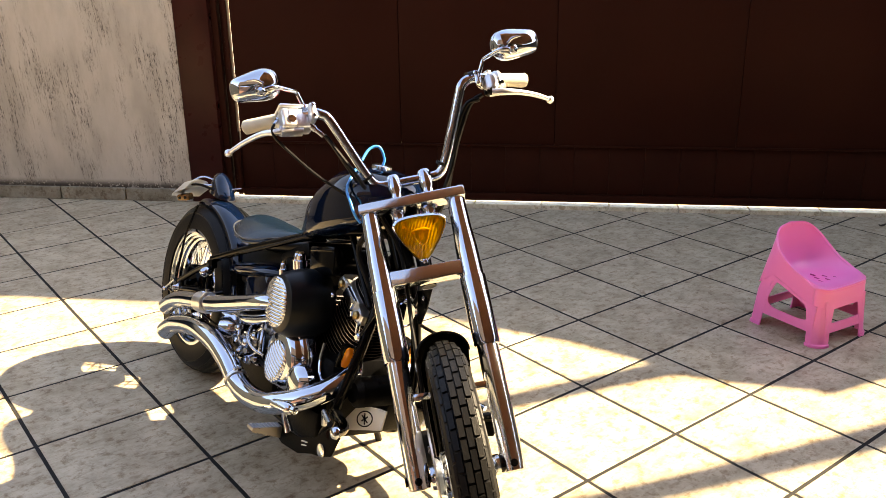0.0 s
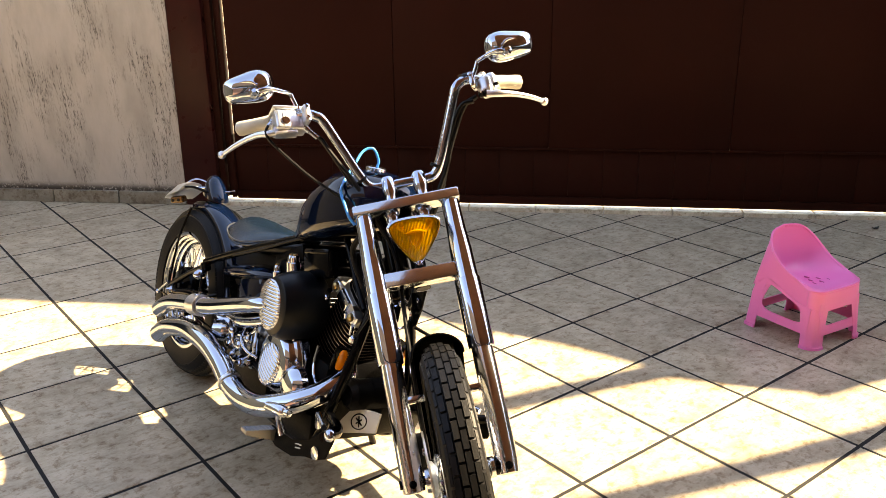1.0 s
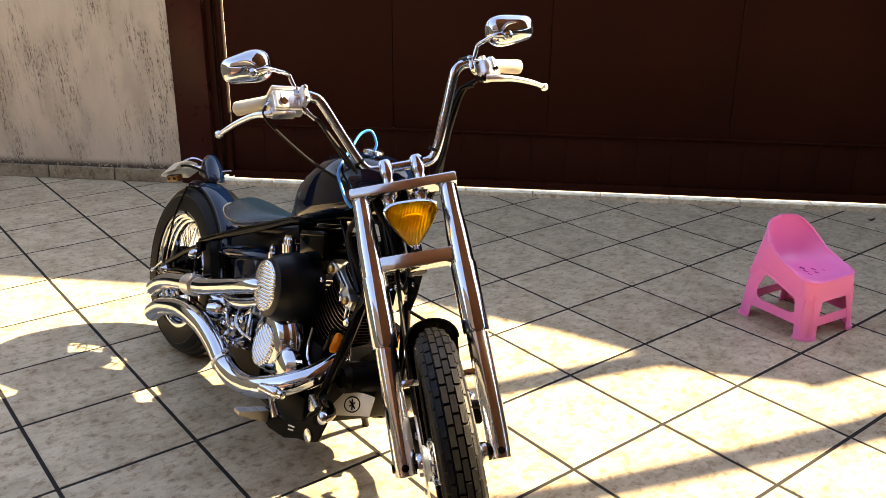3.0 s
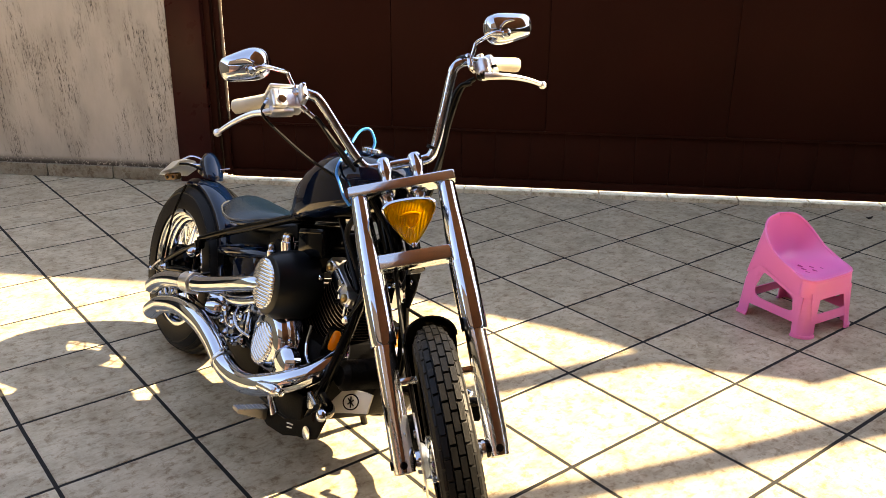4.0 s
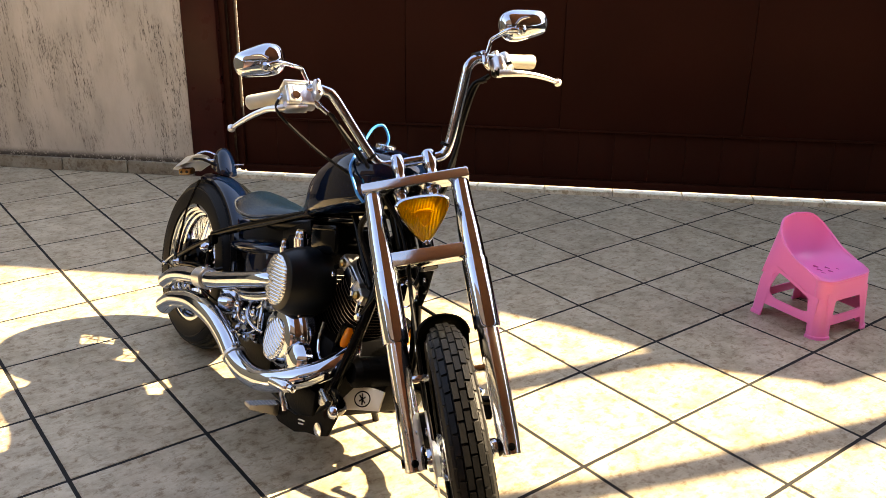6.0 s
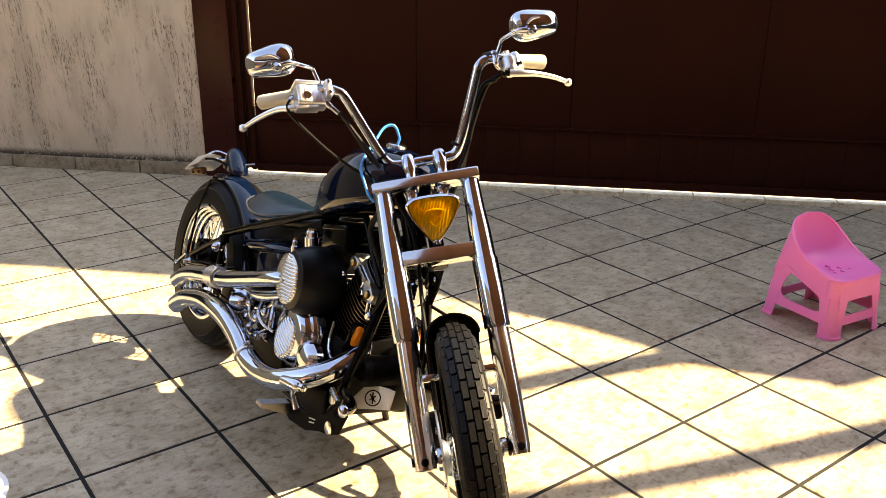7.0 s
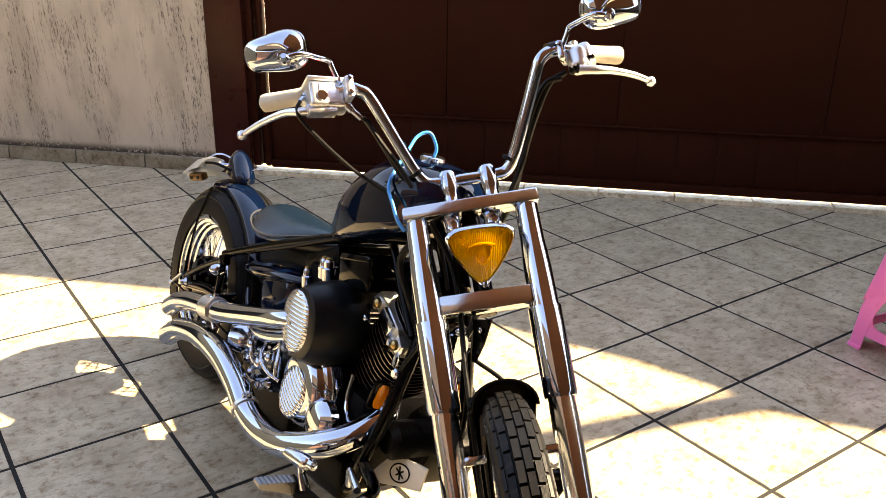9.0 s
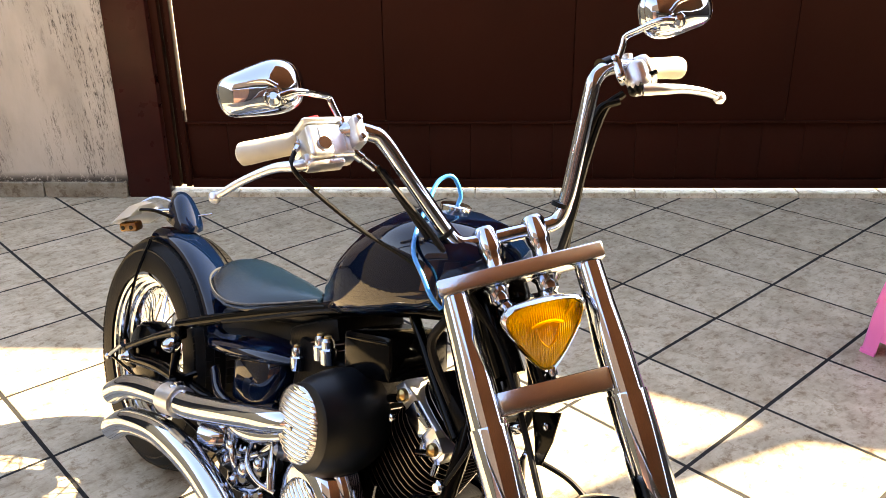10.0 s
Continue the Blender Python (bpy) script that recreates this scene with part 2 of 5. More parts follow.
def smooth_path(points, steps=6):
    """A Catmull-Rom path through the points."""
    p = [Vector(q) for q in points]
    if len(p) < 3:
        return p
    p = [2 * p[0] - p[1]] + p + [2 * p[-1] - p[-2]]
    out = []
    for i in range(1, len(p) - 2):
        for k in range(steps):
            t = k / steps
            a, b, c, d = p[i - 1:i + 3]
            out.append(0.5 * (2 * b + (c - a) * t + (2 * a - 5 * b + 4 * c - d) * t * t + (3 * b - a - 3 * c + d) * t ** 3))
    return out + [p[-2]]


def tube(bm, points, radius, seg=12, steps=6, caps=True):
    """A round tube along a smooth path; radius: a number, or one for each given point."""
    pts = smooth_path(points, steps) if steps else [Vector(q) for q in points]
    n = len(pts)
    if isinstance(radius, (int, float)):
        rad = [radius] * n
    else:
        m = len(radius) - 1
        rad = []
        for i in range(n):
            f = i / (n - 1) * m
            k = min(int(f), m - 1)
            rad.append(radius[k] + (radius[k + 1] - radius[k]) * (f - k))
    tangent = (pts[1] - pts[0]).normalized()
    side = tangent.orthogonal().normalized()
    rings = []
    for i, q in enumerate(pts):
        t = (pts[min(i + 1, n - 1)] - pts[max(i - 1, 0)]).normalized()
        side = (side - t * side.dot(t)).normalized()
        up = t.cross(side)
        rings.append([q + rad[i] * (math.cos(a) * side + math.sin(a) * up) for a in (2 * math.pi * k / seg for k in range(seg))])
    grid_faces(bm, rings, True, caps)


def turned(bm, profile, m=None, seg=24, caps=True):
    """A body turned about z from a profile of (radius, z)."""
    m = m or Matrix()
    rings = [[m @ Vector((r * math.cos(a), r * math.sin(a), z)) for a in (2 * math.pi * k / seg for k in range(seg))] for r, z in profile]
    grid_faces(bm, rings, True, caps)


def box(bm, size, m=None, bevel=0.0, seg=2):
    made = bmesh.ops.create_cube(bm, size=1.0)["verts"]
    for v in made:
        v.co = Vector((v.co.x * size[0], v.co.y * size[1], v.co.z * size[2]))
    if bevel:
        edges = list({e for v in made for e in v.link_edges})
        res = bmesh.ops.bevel(bm, geom=edges, offset=bevel, segments=seg, profile=0.5, affect="EDGES")
        made = list({v for f in res["faces"] for v in f.verts} | {v for v in made if v.is_valid})
    if m:
        for v in made:
            v.co = m @ v.co


def prism(bm, outline, depth, m=None, bevel=0.0):
    """A flat plate from an outline in xy, depth thick about z = 0."""
    low = [bm.verts.new((x, y, -depth / 2)) for x, y in outline]
    high = [bm.verts.new((x, y, depth / 2)) for x, y in outline]
    n = len(outline)
    faces = [bm.faces.new(low[::-1]), bm.faces.new(high)]
    for i in range(n):
        bm.faces.new((low[i], low[(i + 1) % n], high[(i + 1) % n], high[i]))
    made = low + high
    if bevel:
        edges = [e for f in faces for e in f.edges]
        res = bmesh.ops.bevel(bm, geom=edges, offset=bevel, segments=2, profile=0.5, affect="EDGES")
        made = list({v for f in res["faces"] for v in f.verts} | {v for v in made if v.is_valid})
    if m:
        for v in made:
            v.co = m @ v.co


def ellipse(rx, ry, n=28, cx=0.0, cy=0.0, power=2.0):
    out = []
    for k in range(n):
        a = 2 * math.pi * k / n
        c, s = math.cos(a), math.sin(a)
        out.append((cx + rx * math.copysign(abs(c) ** (2 / power), c), cy + ry * math.copysign(abs(s) ** (2 / power), s)))
    return out


def part(name, bm, mat, parent=None, label="", m=None, sharp=38):
    """Link a bmesh as one mesh object under a thing or a part."""
    bmesh.ops.recalc_face_normals(bm, faces=bm.faces)
    me = bpy.data.meshes.new(name)
    bm.to_mesh(me)
    bm.free()
    for p in me.polygons:
        p.use_smooth = True
    me.set_sharp_from_angle(angle=radians(sharp))
    me.materials.append(mat)
    ob = new(name, me)
    if parent:
        ob.parent = parent
    if m:
        ob.matrix_basis = m
    if label:
        tagged(ob, label)
    return ob


def single(name, mat, parent=None, label="", m=None, sharp=38):
    """For parts of one primitive: returns a bmesh and a function that links it."""
    bm = bmesh.new()
    return bm, lambda: part(name, bm, mat, parent, label, m, sharp)


def tube_part(name, points, radius, mat, parent, label="", m=None, seg=12, steps=6):
    bm = bmesh.new()
    tube(bm, points, radius, seg, steps)
    return part(name, bm, mat, parent, label, m)


def turned_part(name, profile, at, mat, parent, label="", m=None, seg=28):
    bm = bmesh.new()
    turned(bm, profile, at, seg)
    return part(name, bm, mat, parent, label, m)


def box_part(name, size, at, mat, parent, label="", m=None, bevel=0.003):
    bm = bmesh.new()
    box(bm, size, at, bevel)
    return part(name, bm, mat, parent, label, m)


def along(a, b):
    """The pose at a whose z axis points to b."""
    a, b = Vector(a), Vector(b)
    return Matrix.Translation(a) @ (b - a).to_track_quat("Z", "Y").to_matrix().to_4x4()


# ---- the yard ----
WALL = 2.39            # the plane of wall and gate
TILE_SIZE, JOINT = 0.45, 0.0130
floor_bm, link = single("floor", GROUT)
box(floor_bm, (14, 10.4, 0.1), pose(-1, -2.6, -0.0518))
floor = tagged(link(), "beige ceramic tiled yard floor laid on the diagonal", "floor", kind="structure")


def wall_box(name, size, at, mat, label, bevel=0.0):
    bm = bmesh.new()
    box(bm, size, pose(*at), bevel)
    return tagged(part(name, bm, mat), label, "wall", kind="structure")


wall_box("wall_north", (3.8, 0.2, 3.1), (-5.12, WALL + 0.105, 1.5), PLASTER, "off-white plastered wall streaked with black mould")
# out of view, added to block sun leaking past the gate's right end
wall_box("unseen_north_end", (4.0, 0.2, 3.1), (5.62, WALL + 0.105, 1.5), PLASTER, "unseen plastered wall added beyond the gate to block sun")
# west, east and south walls are unseen, added to close the yard and darken reflections
wall_box("wall_west", (0.2, 10, 2.9), (-7.0, -2.6, 1.4), SIDE_WALL, "unseen near-black side wall added to darken the bike's reflections")
wall_box("wall_east", (0.2, 10, 3.0), (6.0, -2.6, 1.45), HOUSE, "unseen brown-grey side wall added to close the yard and darken reflections")
wall_box("wall_south", (9.4, 0.2, 3.2), (1.3, -6.4, 1.55), HOUSE, "unseen dark house wall added behind the yard to darken reflections")
wall_box("wall_south_wing", (4.6, 0.2, 3.2), (-5.7, -6.4, 1.55), TERRACOTTA, "plain terracotta house wall behind the yard")
# storey out of view, added to keep sky out of the mirrors' reflections
wall_box("unseen_south_storey", (6.6, 0.2, 2.8), (-4.7, -6.4, 4.7), HOUSE, "unseen dark storey added to block the sky in reflections")
house_door = tagged(new("house_door"), "wide brown timber house door in a pale frame", "door")
house_door.location = (-0.9, -6.28, 0)
box_part("leaf", (2.6, 0.05, 2.3), pose(0, 0, 1.16), SOFFIT, house_door)
for sx in (-1.36, 1.36):
    box_part("jamb", (0.10, 0.09, 2.4), pose(sx, 0.0, 1.2), WHITEWASH, house_door)
box_part("head", (2.82, 0.09, 0.1), pose(0, 0, 2.45), WHITEWASH, house_door)
bm = bmesh.new()
box(bm, (7.6, 5.9, 0.08), pose(2.2, -3.55, 3.25))
tagged(part("porch_roof", bm, SOFFIT), "brown boarded underside of the house's porch roof", "roof", kind="structure")
bm = bmesh.new()
box(bm, (5.3, 0.8, 0.08), pose(-4.27, -5.89, 3.25))
tagged(part("wing_eave", bm, ROOF), "dark eave over the terracotta house wall", "roof", kind="structure")

# skirting along the plaster wall
for i in range(6):
    x1 = -3.225 - 0.478 * i
    bm = bmesh.new()
    box(bm, (0.470, 0.024, 0.088), pose(x1 - 0.237, WALL - 0.009, 0.044), 0.004, 1)
    tagged(part("skirting_tile", bm, SKIRTING), "beige ceramic skirting tile at the foot of the wall", "skirting", "skirting tiles", "structure")

# low tiled sill under the gate
for i in range(18):
    bm = bmesh.new()
    box(bm, (0.434, 0.30, 0.030), pose(-3.04 + 0.4395 * i + 0.22, WALL + 0.145, 0.013), 0.003, 1)
    tagged(part("sill_tile", bm, SILL), "pale ceramic tile on the gate sill", "tile", "gate sill tiles", "structure")

bm = bmesh.new()
box(bm, (30, 12, 0.1), pose(0, WALL + 6.2, -0.01))
tagged(part("pavement", bm, SILL), "pale sunlit pavement outside the gate", "pavement", kind="structure")

# ---- gate ----
post = tagged(new("gate_post"), "dark red-brown painted steel gate post", "gate post")
post.location = (-3.1, WALL, 0)
box_part("post_body", (0.235, 0.09, 2.75), pose(0, 0.03, 1.375), POST, post, bevel=0.008)
box_part("post_return", (0.045, 0.06, 2.7), pose(0.142, 0.055, 1.40), GATE, post)
box_part("post_groove", (0.03, 0.04, 2.7), pose(0.181, 0.085, 1.40), GATE, post)
box_part("post_foot", (0.012, 0.05, 0.42), pose(0.226, 0.055, 0.27), GATE, post)
box_part("post_stop", (0.0285, 0.06, 2.7), pose(0.2122, 0.055, 1.40), GATE, post)

gate = tagged(new("sliding_gate"), "tall dark brown painted sheet-steel sliding gate", "gate")
gate.location = (0, WALL + 0.05, 0)
seams = [-2.860, -1.765, -0.768, 0.36, 1.42, 2.5, 3.6]
for a, b in zip(seams, seams[1:]):
    box_part("panel", (b - a - 0.003, 0.012, 2.25), pose((a + b) / 2, 0.004 * (seams.index(a) % 2), 0.415 + 1.125), GATE, gate, bevel=0.002)
box_part("rail", (6.47, 0.02, 0.012), pose(0.366, -0.006, 0.413), GATE, gate, bevel=0.003)
box_part("bottom_rail", (6.47, 0.03, 0.05), pose(0.366, 0.0, 0.067), GATE, gate, bevel=0.004)
box_part("backing_sheet", (6.4575, 0.006, 2.25), pose(0.3723, 0.026, 1.54), GATE, gate)
box_part("backing_sheet", (6.47, 0.006, 0.36), pose(0.366, 0.026, 0.230), GATE, gate)
n_board = 29
for i in range(n_board):
    w = 6.47 / n_board
    box_part("board", (w - 0.0015, 0.014, 0.315), pose(-2.868 + w * (i + 0.5), 0.011, 0.251), GATE, gate, bevel=0.0012)
# out of view, added to block sun between gate top and roof
wall_box("unseen_gate_lintel", (6.6, 0.2, 0.09), (0.4, WALL + 0.15, 2.717), WHITEWASH, "unseen white lintel added over the gate to block sun")

# ---- unseen overhead pieces, added to cast the shade on the floor ----
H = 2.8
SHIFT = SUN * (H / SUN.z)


def shade_piece(name, shade, label, thick=0.06):
    """An unseen flat piece at height H, added so its shade on the floor has the outline given."""
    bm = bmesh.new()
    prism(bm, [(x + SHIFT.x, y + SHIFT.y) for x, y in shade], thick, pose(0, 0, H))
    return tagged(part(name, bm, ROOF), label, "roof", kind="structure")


shade_piece("shade_canopy", [(-9, 0.66), (-3.6, 0.66), (-1.35, 0.655), (-1.0, 0.515), (-0.65, 0.40), (-0.34, 0.235), (-0.25, 0.14), (0.0, 0.09), (0.29, 0.06), (0.31, 0.025), (0.47, 0.13), (2.6, 1.1), (2.6, 1.7), (-9, 1.7)], "unseen dark sheet added overhead to shade the gate side")
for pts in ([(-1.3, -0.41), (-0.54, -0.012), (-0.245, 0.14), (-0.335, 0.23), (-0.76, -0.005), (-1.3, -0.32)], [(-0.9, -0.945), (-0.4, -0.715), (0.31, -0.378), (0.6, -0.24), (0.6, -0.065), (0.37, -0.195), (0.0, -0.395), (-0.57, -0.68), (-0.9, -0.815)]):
    shade_piece("shade_beam", pts, "unseen dark strip added overhead to cast a band of shade", 0.1)

# ---- the motorcycle ----
bike = tagged(new("motorcycle"), "black and chrome custom bobber motorcycle leaning on its side stand", "motorcycle")
bike.matrix_world = pose(-2.196, 0.0, 0, -15, 0, -46)      # x ahead, y to its left; leaning on its stand
STEER = pose(1.211, -0.005, 0.970, 0, -37.8, 0) @ pose(0, 0, 0, 0, 0, -37)   # z up along the fork, bars turned to the right
FORK = pose(1.211, -0.005, 0.970, 0, -36.1, 0) @ pose(0, 0, 0, 0, 0, -37)
AXLE_F = (0.012, 0.0, -0.762)
AXLE_R = (-0.008, 0.0, 0.347)


def wheel(name, m, big_r, half_w, rim_r, label, n_spokes, lip=0.70, square=0.62):
    """Spoked wheel about the y axis of m: rim with tyre, hub and spokes under it."""
    lay = m @ pose(0, 0, 0, -90)
    bm = bmesh.new()
    w = half_w * lip
    turned(bm, [(rim_r - 0.034, -w * 0.42), (rim_r - 0.030, -w * 0.56), (rim_r - 0.022, -w * 0.60), (rim_r - 0.020, -w * 0.72), (rim_r - 0.013, -w * 0.75), (rim_r - 0.012, -w * 0.88), (rim_r - 0.004, -w * 0.91), (rim_r - 0.002, -w * 0.985), (rim_r + 0.004, -w), (rim_r + 0.012, -w), (rim_r + 0.004, -w * 0.8), (rim_r - 0.004, 0), (rim_r + 0.004, w * 0.8), (rim_r + 0.012, w), (rim_r + 0.004, w), (rim_r - 0.006, w * 0.92), (rim_r - 0.014, w * 0.70), (rim_r - 0.034, w * 0.42), (rim_r - 0.037, 0), (rim_r - 0.034, -w * 0.42)], None, 64, False)
    rim = part(name, bm, CHROME, bike, label, lay)
    prof = []
    n = 18
    for k in range(n + 1):
        a = math.pi * (k / n) * 1.30 - math.pi * 0.15
        c, s = math.cos(a), math.sin(a)
        prof.append((rim_r + 0.012 + (big_r - rim_r - 0.012) * max(0, s) ** square, -half_w * c / math.cos(math.pi * 0.0) * (1 if s > 0 else 0.95)))
    bm = bmesh.new()
    turned(bm, prof + [(rim_r + 0.004, prof[-1][1] * 0.9), (rim_r + 0.004, prof[0][1] * 0.9)], None, 72, False)
    part("tyre", bm, RUBBER, rim, "black treaded tyre")
    bm = bmesh.new()
    turned(bm, [(0.014, -half_w * 1.05), (0.058, -half_w * 0.95), (0.064, -half_w * 0.6), (0.032, -half_w * 0.45), (0.030, half_w * 0.45), (0.064, half_w * 0.6), (0.058, half_w * 0.9), (0.014, half_w * 0.95)], None, 28)
    part("hub", bm, POLISHED, rim)
    for k in range(n_spokes):
        a = 2 * math.pi * k / n_spokes
        side = 1 if k % 2 else -1
        b = a + (0.5 if (k // 2) % 2 else -0.5)
        bm = bmesh.new()
        tube(bm, [(0.060 * math.cos(a), 0.060 * math.sin(a), side * half_w * 0.62), ((rim_r - 0.035) * math.cos(b), (rim_r - 0.035) * math.sin(b), side * w * 0.2)], 0.0024, 6, 0)
        part("spoke", bm, CHROME, rim)
    return rim


def tread_blocks(rim, big_r, half_w, rows, n, label):
    """Raised tread blocks round the crown of a tyre, staggered row by row."""
    bm = bmesh.new()
    for j, (z, w) in enumerate(rows):
        drop = (big_r - 0.22) * (1 - max(0.0, 1 - (z / half_w) ** 2) ** 0.31)
        slope = math.atan2(0.62 * drop * 2.2, abs(z) + 0.02) * (1 if z > 0 else -1) if abs(z) > 0.01 else 0
        for k in range(n):
            a = 2 * math.pi * (k + 0.5 * (j % 2)) / n
            r = big_r - drop
            arc = 2 * math.pi * r / n * 0.93
            at = pose(0, 0, 0, 0, 0, math.degrees(a)) @ pose(r + 0.001, 0, z, 0, -math.degrees(slope), 0)
            vs = []
            for x in (-0.006, 0.0032):
                t = 1 if x < 0 else 0.94
                for y, zz in ((-arc / 2 * t, -w / 2 * t), (arc / 2 * t, -w / 2 * t), (arc / 2 * t, w / 2 * t), (-arc / 2 * t, w / 2 * t)):
                    vs.append(bm.verts.new(at @ Vector((x, y, zz))))
            bm.faces.new(vs[4:8])
            for i in range(4):
                bm.faces.new((vs[i], vs[(i + 1) % 4], vs[4 + (i + 1) % 4], vs[4 + i]))
    return part("tread", bm, TREAD, rim, label, None, 20)


rear = wheel("rear_wheel", pose(*AXLE_R), 0.342, 0.104, 0.222, "chrome spoked rear wheel", 36, 0.90, 0.50)
front = wheel("front_wheel", FORK @ pose(*AXLE_F), 0.333, 0.053, 0.245, "chrome spoked front wheel", 36)
tread_blocks(front, 0.3375, 0.054, [(-0.0465, 0.0075), (-0.0375, 0.0075), (-0.0255, 0.0142), (-0.0086, 0.0148), (0.0086, 0.0148), (0.0255, 0.0142), (0.0375, 0.0075), (0.0465, 0.0075)], 42, "staggered tread blocks")
tread_blocks(rear, 0.345, 0.104, [(-0.092, 0.016), (-0.072, 0.014), (-0.053, 0.014), (-0.018, 0.028), (0.018, 0.028), (0.053, 0.014), (0.072, 0.014), (0.092, 0.016)], 104, "fine tread ribs")

# fork
for s in (1, -1):
    y = 0.125 * s
    turned_part("fork_cover", [(0.0255, -0.012), (0.0275, -0.10), (0.032, -0.165), (0.0335, -0.254)], pose(0.012, y, 0), CHROME, bike, "chrome upper fork cover", FORK, 32)
    turned_part("fork_sleeve", [(0.0365, -0.252), (0.0372, -0.256), (0.0365, -0.44), (0.0350, -0.449)], pose(0.012, y, 0), CHROME, bike, "chrome fork sleeve", FORK, 32)
    leg = turned_part("fork_slider", [(0.029, -0.445), (0.030, -0.50), (0.031, -0.763), (0.029, -0.786), (0.018, -0.789)], pose(0.012, y, 0), SLIDER, bike, "polished fork slider", FORK, 32)
    box_part("fender_lug", (0.026, 0.056, 0.020), pose(0.012, y - s * 0.045, -0.552), POLISHED, leg, bevel=0.007)
    turned_part("axle_bolt", [(0.010, -0.004), (0.010, 0.004), (0.006, 0.005)], pose(0.043, y, -0.768, 0, 90), BLACK, leg)
tube_part("axle", [(0.012, -0.160, -0.762), (0.012, 0.150, -0.762)], 0.012, BLACK, bike, "front wheel axle", FORK, steps=0)
turned_part("axle_spacer", [(0.025, 0.0), (0.027, 0.003), (0.027, 0.028), (0.024, 0.03)], pose(0.012, 0.062, -0.762, -90), POLISHED, bike, "polished axle spacer", FORK)
turned_part("axle_collar", [(0.022, 0.0), (0.024, 0.002), (0.024, 0.02)], pose(0.012, 0.092, -0.762, -90), BLACK, bike, "black axle collar", FORK)
turned_part("brake_disc", [(0.07, -0.0022), (0.125, -0.0022), (0.125, 0.0022), (0.07, 0.0022)], pose(0.012, -0.078, -0.762, 90), SATIN, bike, "steel brake disc", FORK, 40)
turned_part("front_hub_cover", [(0.060, 0.0), (0.062, 0.010), (0.050, 0.014), (0.048, 0.030), (0.034, 0.034), (0.032, 0.044)], pose(0.012, -0.048, -0.762, 90), CHROME, bike, "chrome front hub", FORK, 28)
for k in range(6):
    a = 2 * math.pi * k / 6
    turned_part("disc_bolt", [(0.007, 0), (0.007, 0.005), (0.003, 0.007)], pose(0.012, -0.080, -0.762, 90) @ pose(0.082 * math.cos(a), 0.082 * math.sin(a), 0), CHROME, bike, "", FORK, 10)
box_part("brake_caliper", (0.06, 0.04, 0.10), pose(-0.075, -0.085, -0.683, 0, 20), MATT, bike, "black brake caliper", FORK, 0.010)

bm = bmesh.new()
box(bm, (0.060, 0.308, 0.032), pose(0.012, 0, -0.003), 0.006)
part("top_clamp", bm, POLISHED, bike, "polished aluminium top clamp", STEER)
box_part("lower_clamp", (0.052, 0.20, 0.042), pose(0.012, 0, -0.222), POLISHED, bike, "polished lower fork clamp", FORK, 0.004)
tube_part("steering_stem", [(-0.05, 0, -0.24), (-0.05, 0, 0.01)], 0.022, BLACK, bike, "", STEER, steps=0)

# handlebar
half = [(0.0, 0.0, 0.072), (0.0, 0.06, 0.072), (0.003, 0.092, 0.078), (0.022, 0.115, 0.108), (0.066, 0.150, 0.180), (0.110, 0.186, 0.255), (0.122, 0.202, 0.282), (0.118, 0.232, 0.299), (0.100, 0.275, 0.301), (0.046, 0.388, 0.303)]
right_end = [(0.122, -0.203, 0.272), (0.119, -0.233, 0.287), (0.106, -0.275, 0.293), (0.052, -0.40, 0.314)]
bars = right_end[::-1] + [(x, 0.004 - y, z) for x, y, z in half[5:0:-1]] + [(x, 0.008 + y, z) for x, y, z in half]
handlebar = tube_part("handlebar", bars, 0.0145, CHROME, bike, "tall chrome ape-hanger handlebar", STEER, 20, 9)
for s in (1, -1):
    y = 0.008 + 0.046 * s
    riser = turned_part("riser", [(0.022, 0.010), (0.019, 0.020), (0.0175, 0.036), (0.021, 0.044), (0.0225, 0.054), (0.0225, 0.086), (0.018, 0.094), (0.008, 0.097)], pose(0.0, y, 0), CHROME, bike, "chrome handlebar riser", STEER)
    # grip
    g0, g1 = (Vector((0.084, 0.312, 0.2985)), Vector((0.036, 0.420, 0.3020))) if s > 0 else (Vector((0.086, -0.322, 0.300)), Vector((0.043, -0.430, 0.320)))
    turned_part("grip", [(0.017, 0), (0.0205, 0.006), (0.0195, 0.03), (0.0205, 0.08), (0.0215, 0.105), (0.0205, 0.115), (0.013, 0.121)], along(g0, g1) @ Matrix.Diagonal((1, 1, 0.9 if s > 0 else 1.0, 1)), CREAM, bike, "cream rubber grip", STEER)

# exhausts
def hollow_pipe(name, points, radius, label, open_len=0.05, taper=None):
    """A pipe with a dark open mouth at its far end."""
    bm = bmesh.new()
    pts = smooth_path(points, 7)
    end, back = pts[-1], (pts[-2] - pts[-1]).normalized()
    tube(bm, points, [radius * k for k in taper] if taper else radius, 28, 7, False)
    tube(bm, [end, end + back * open_len], radius * 0.92, 28, 0, False)
    rim_v = [v for v in bm.verts if len(v.link_faces) == 2 and (v.co - end).length < radius * 1.3]
    bmesh.ops.remove_doubles(bm, verts=rim_v, dist=radius * 0.085)
    return part(name, bm, CHROME, bike, label)


lower = [(1.10, -0.03, 0.46), (1.165, -0.08, 0.425), (1.145, -0.175, 0.362), (1.04, -0.238, 0.300), (0.93, -0.25, 0.270), (0.82, -0.25, 0.272), (0.72, -0.25, 0.312), (0.60, -0.25, 0.337), (0.44, -0.25, 0.335), (0.30, -0.25, 0.300), (0.235, -0.25, 0.270), (0.178, -0.25, 0.230)]
lower_pipe = hollow_pipe("lower_exhaust", lower, 0.0345, "polished chrome lower exhaust pipe")
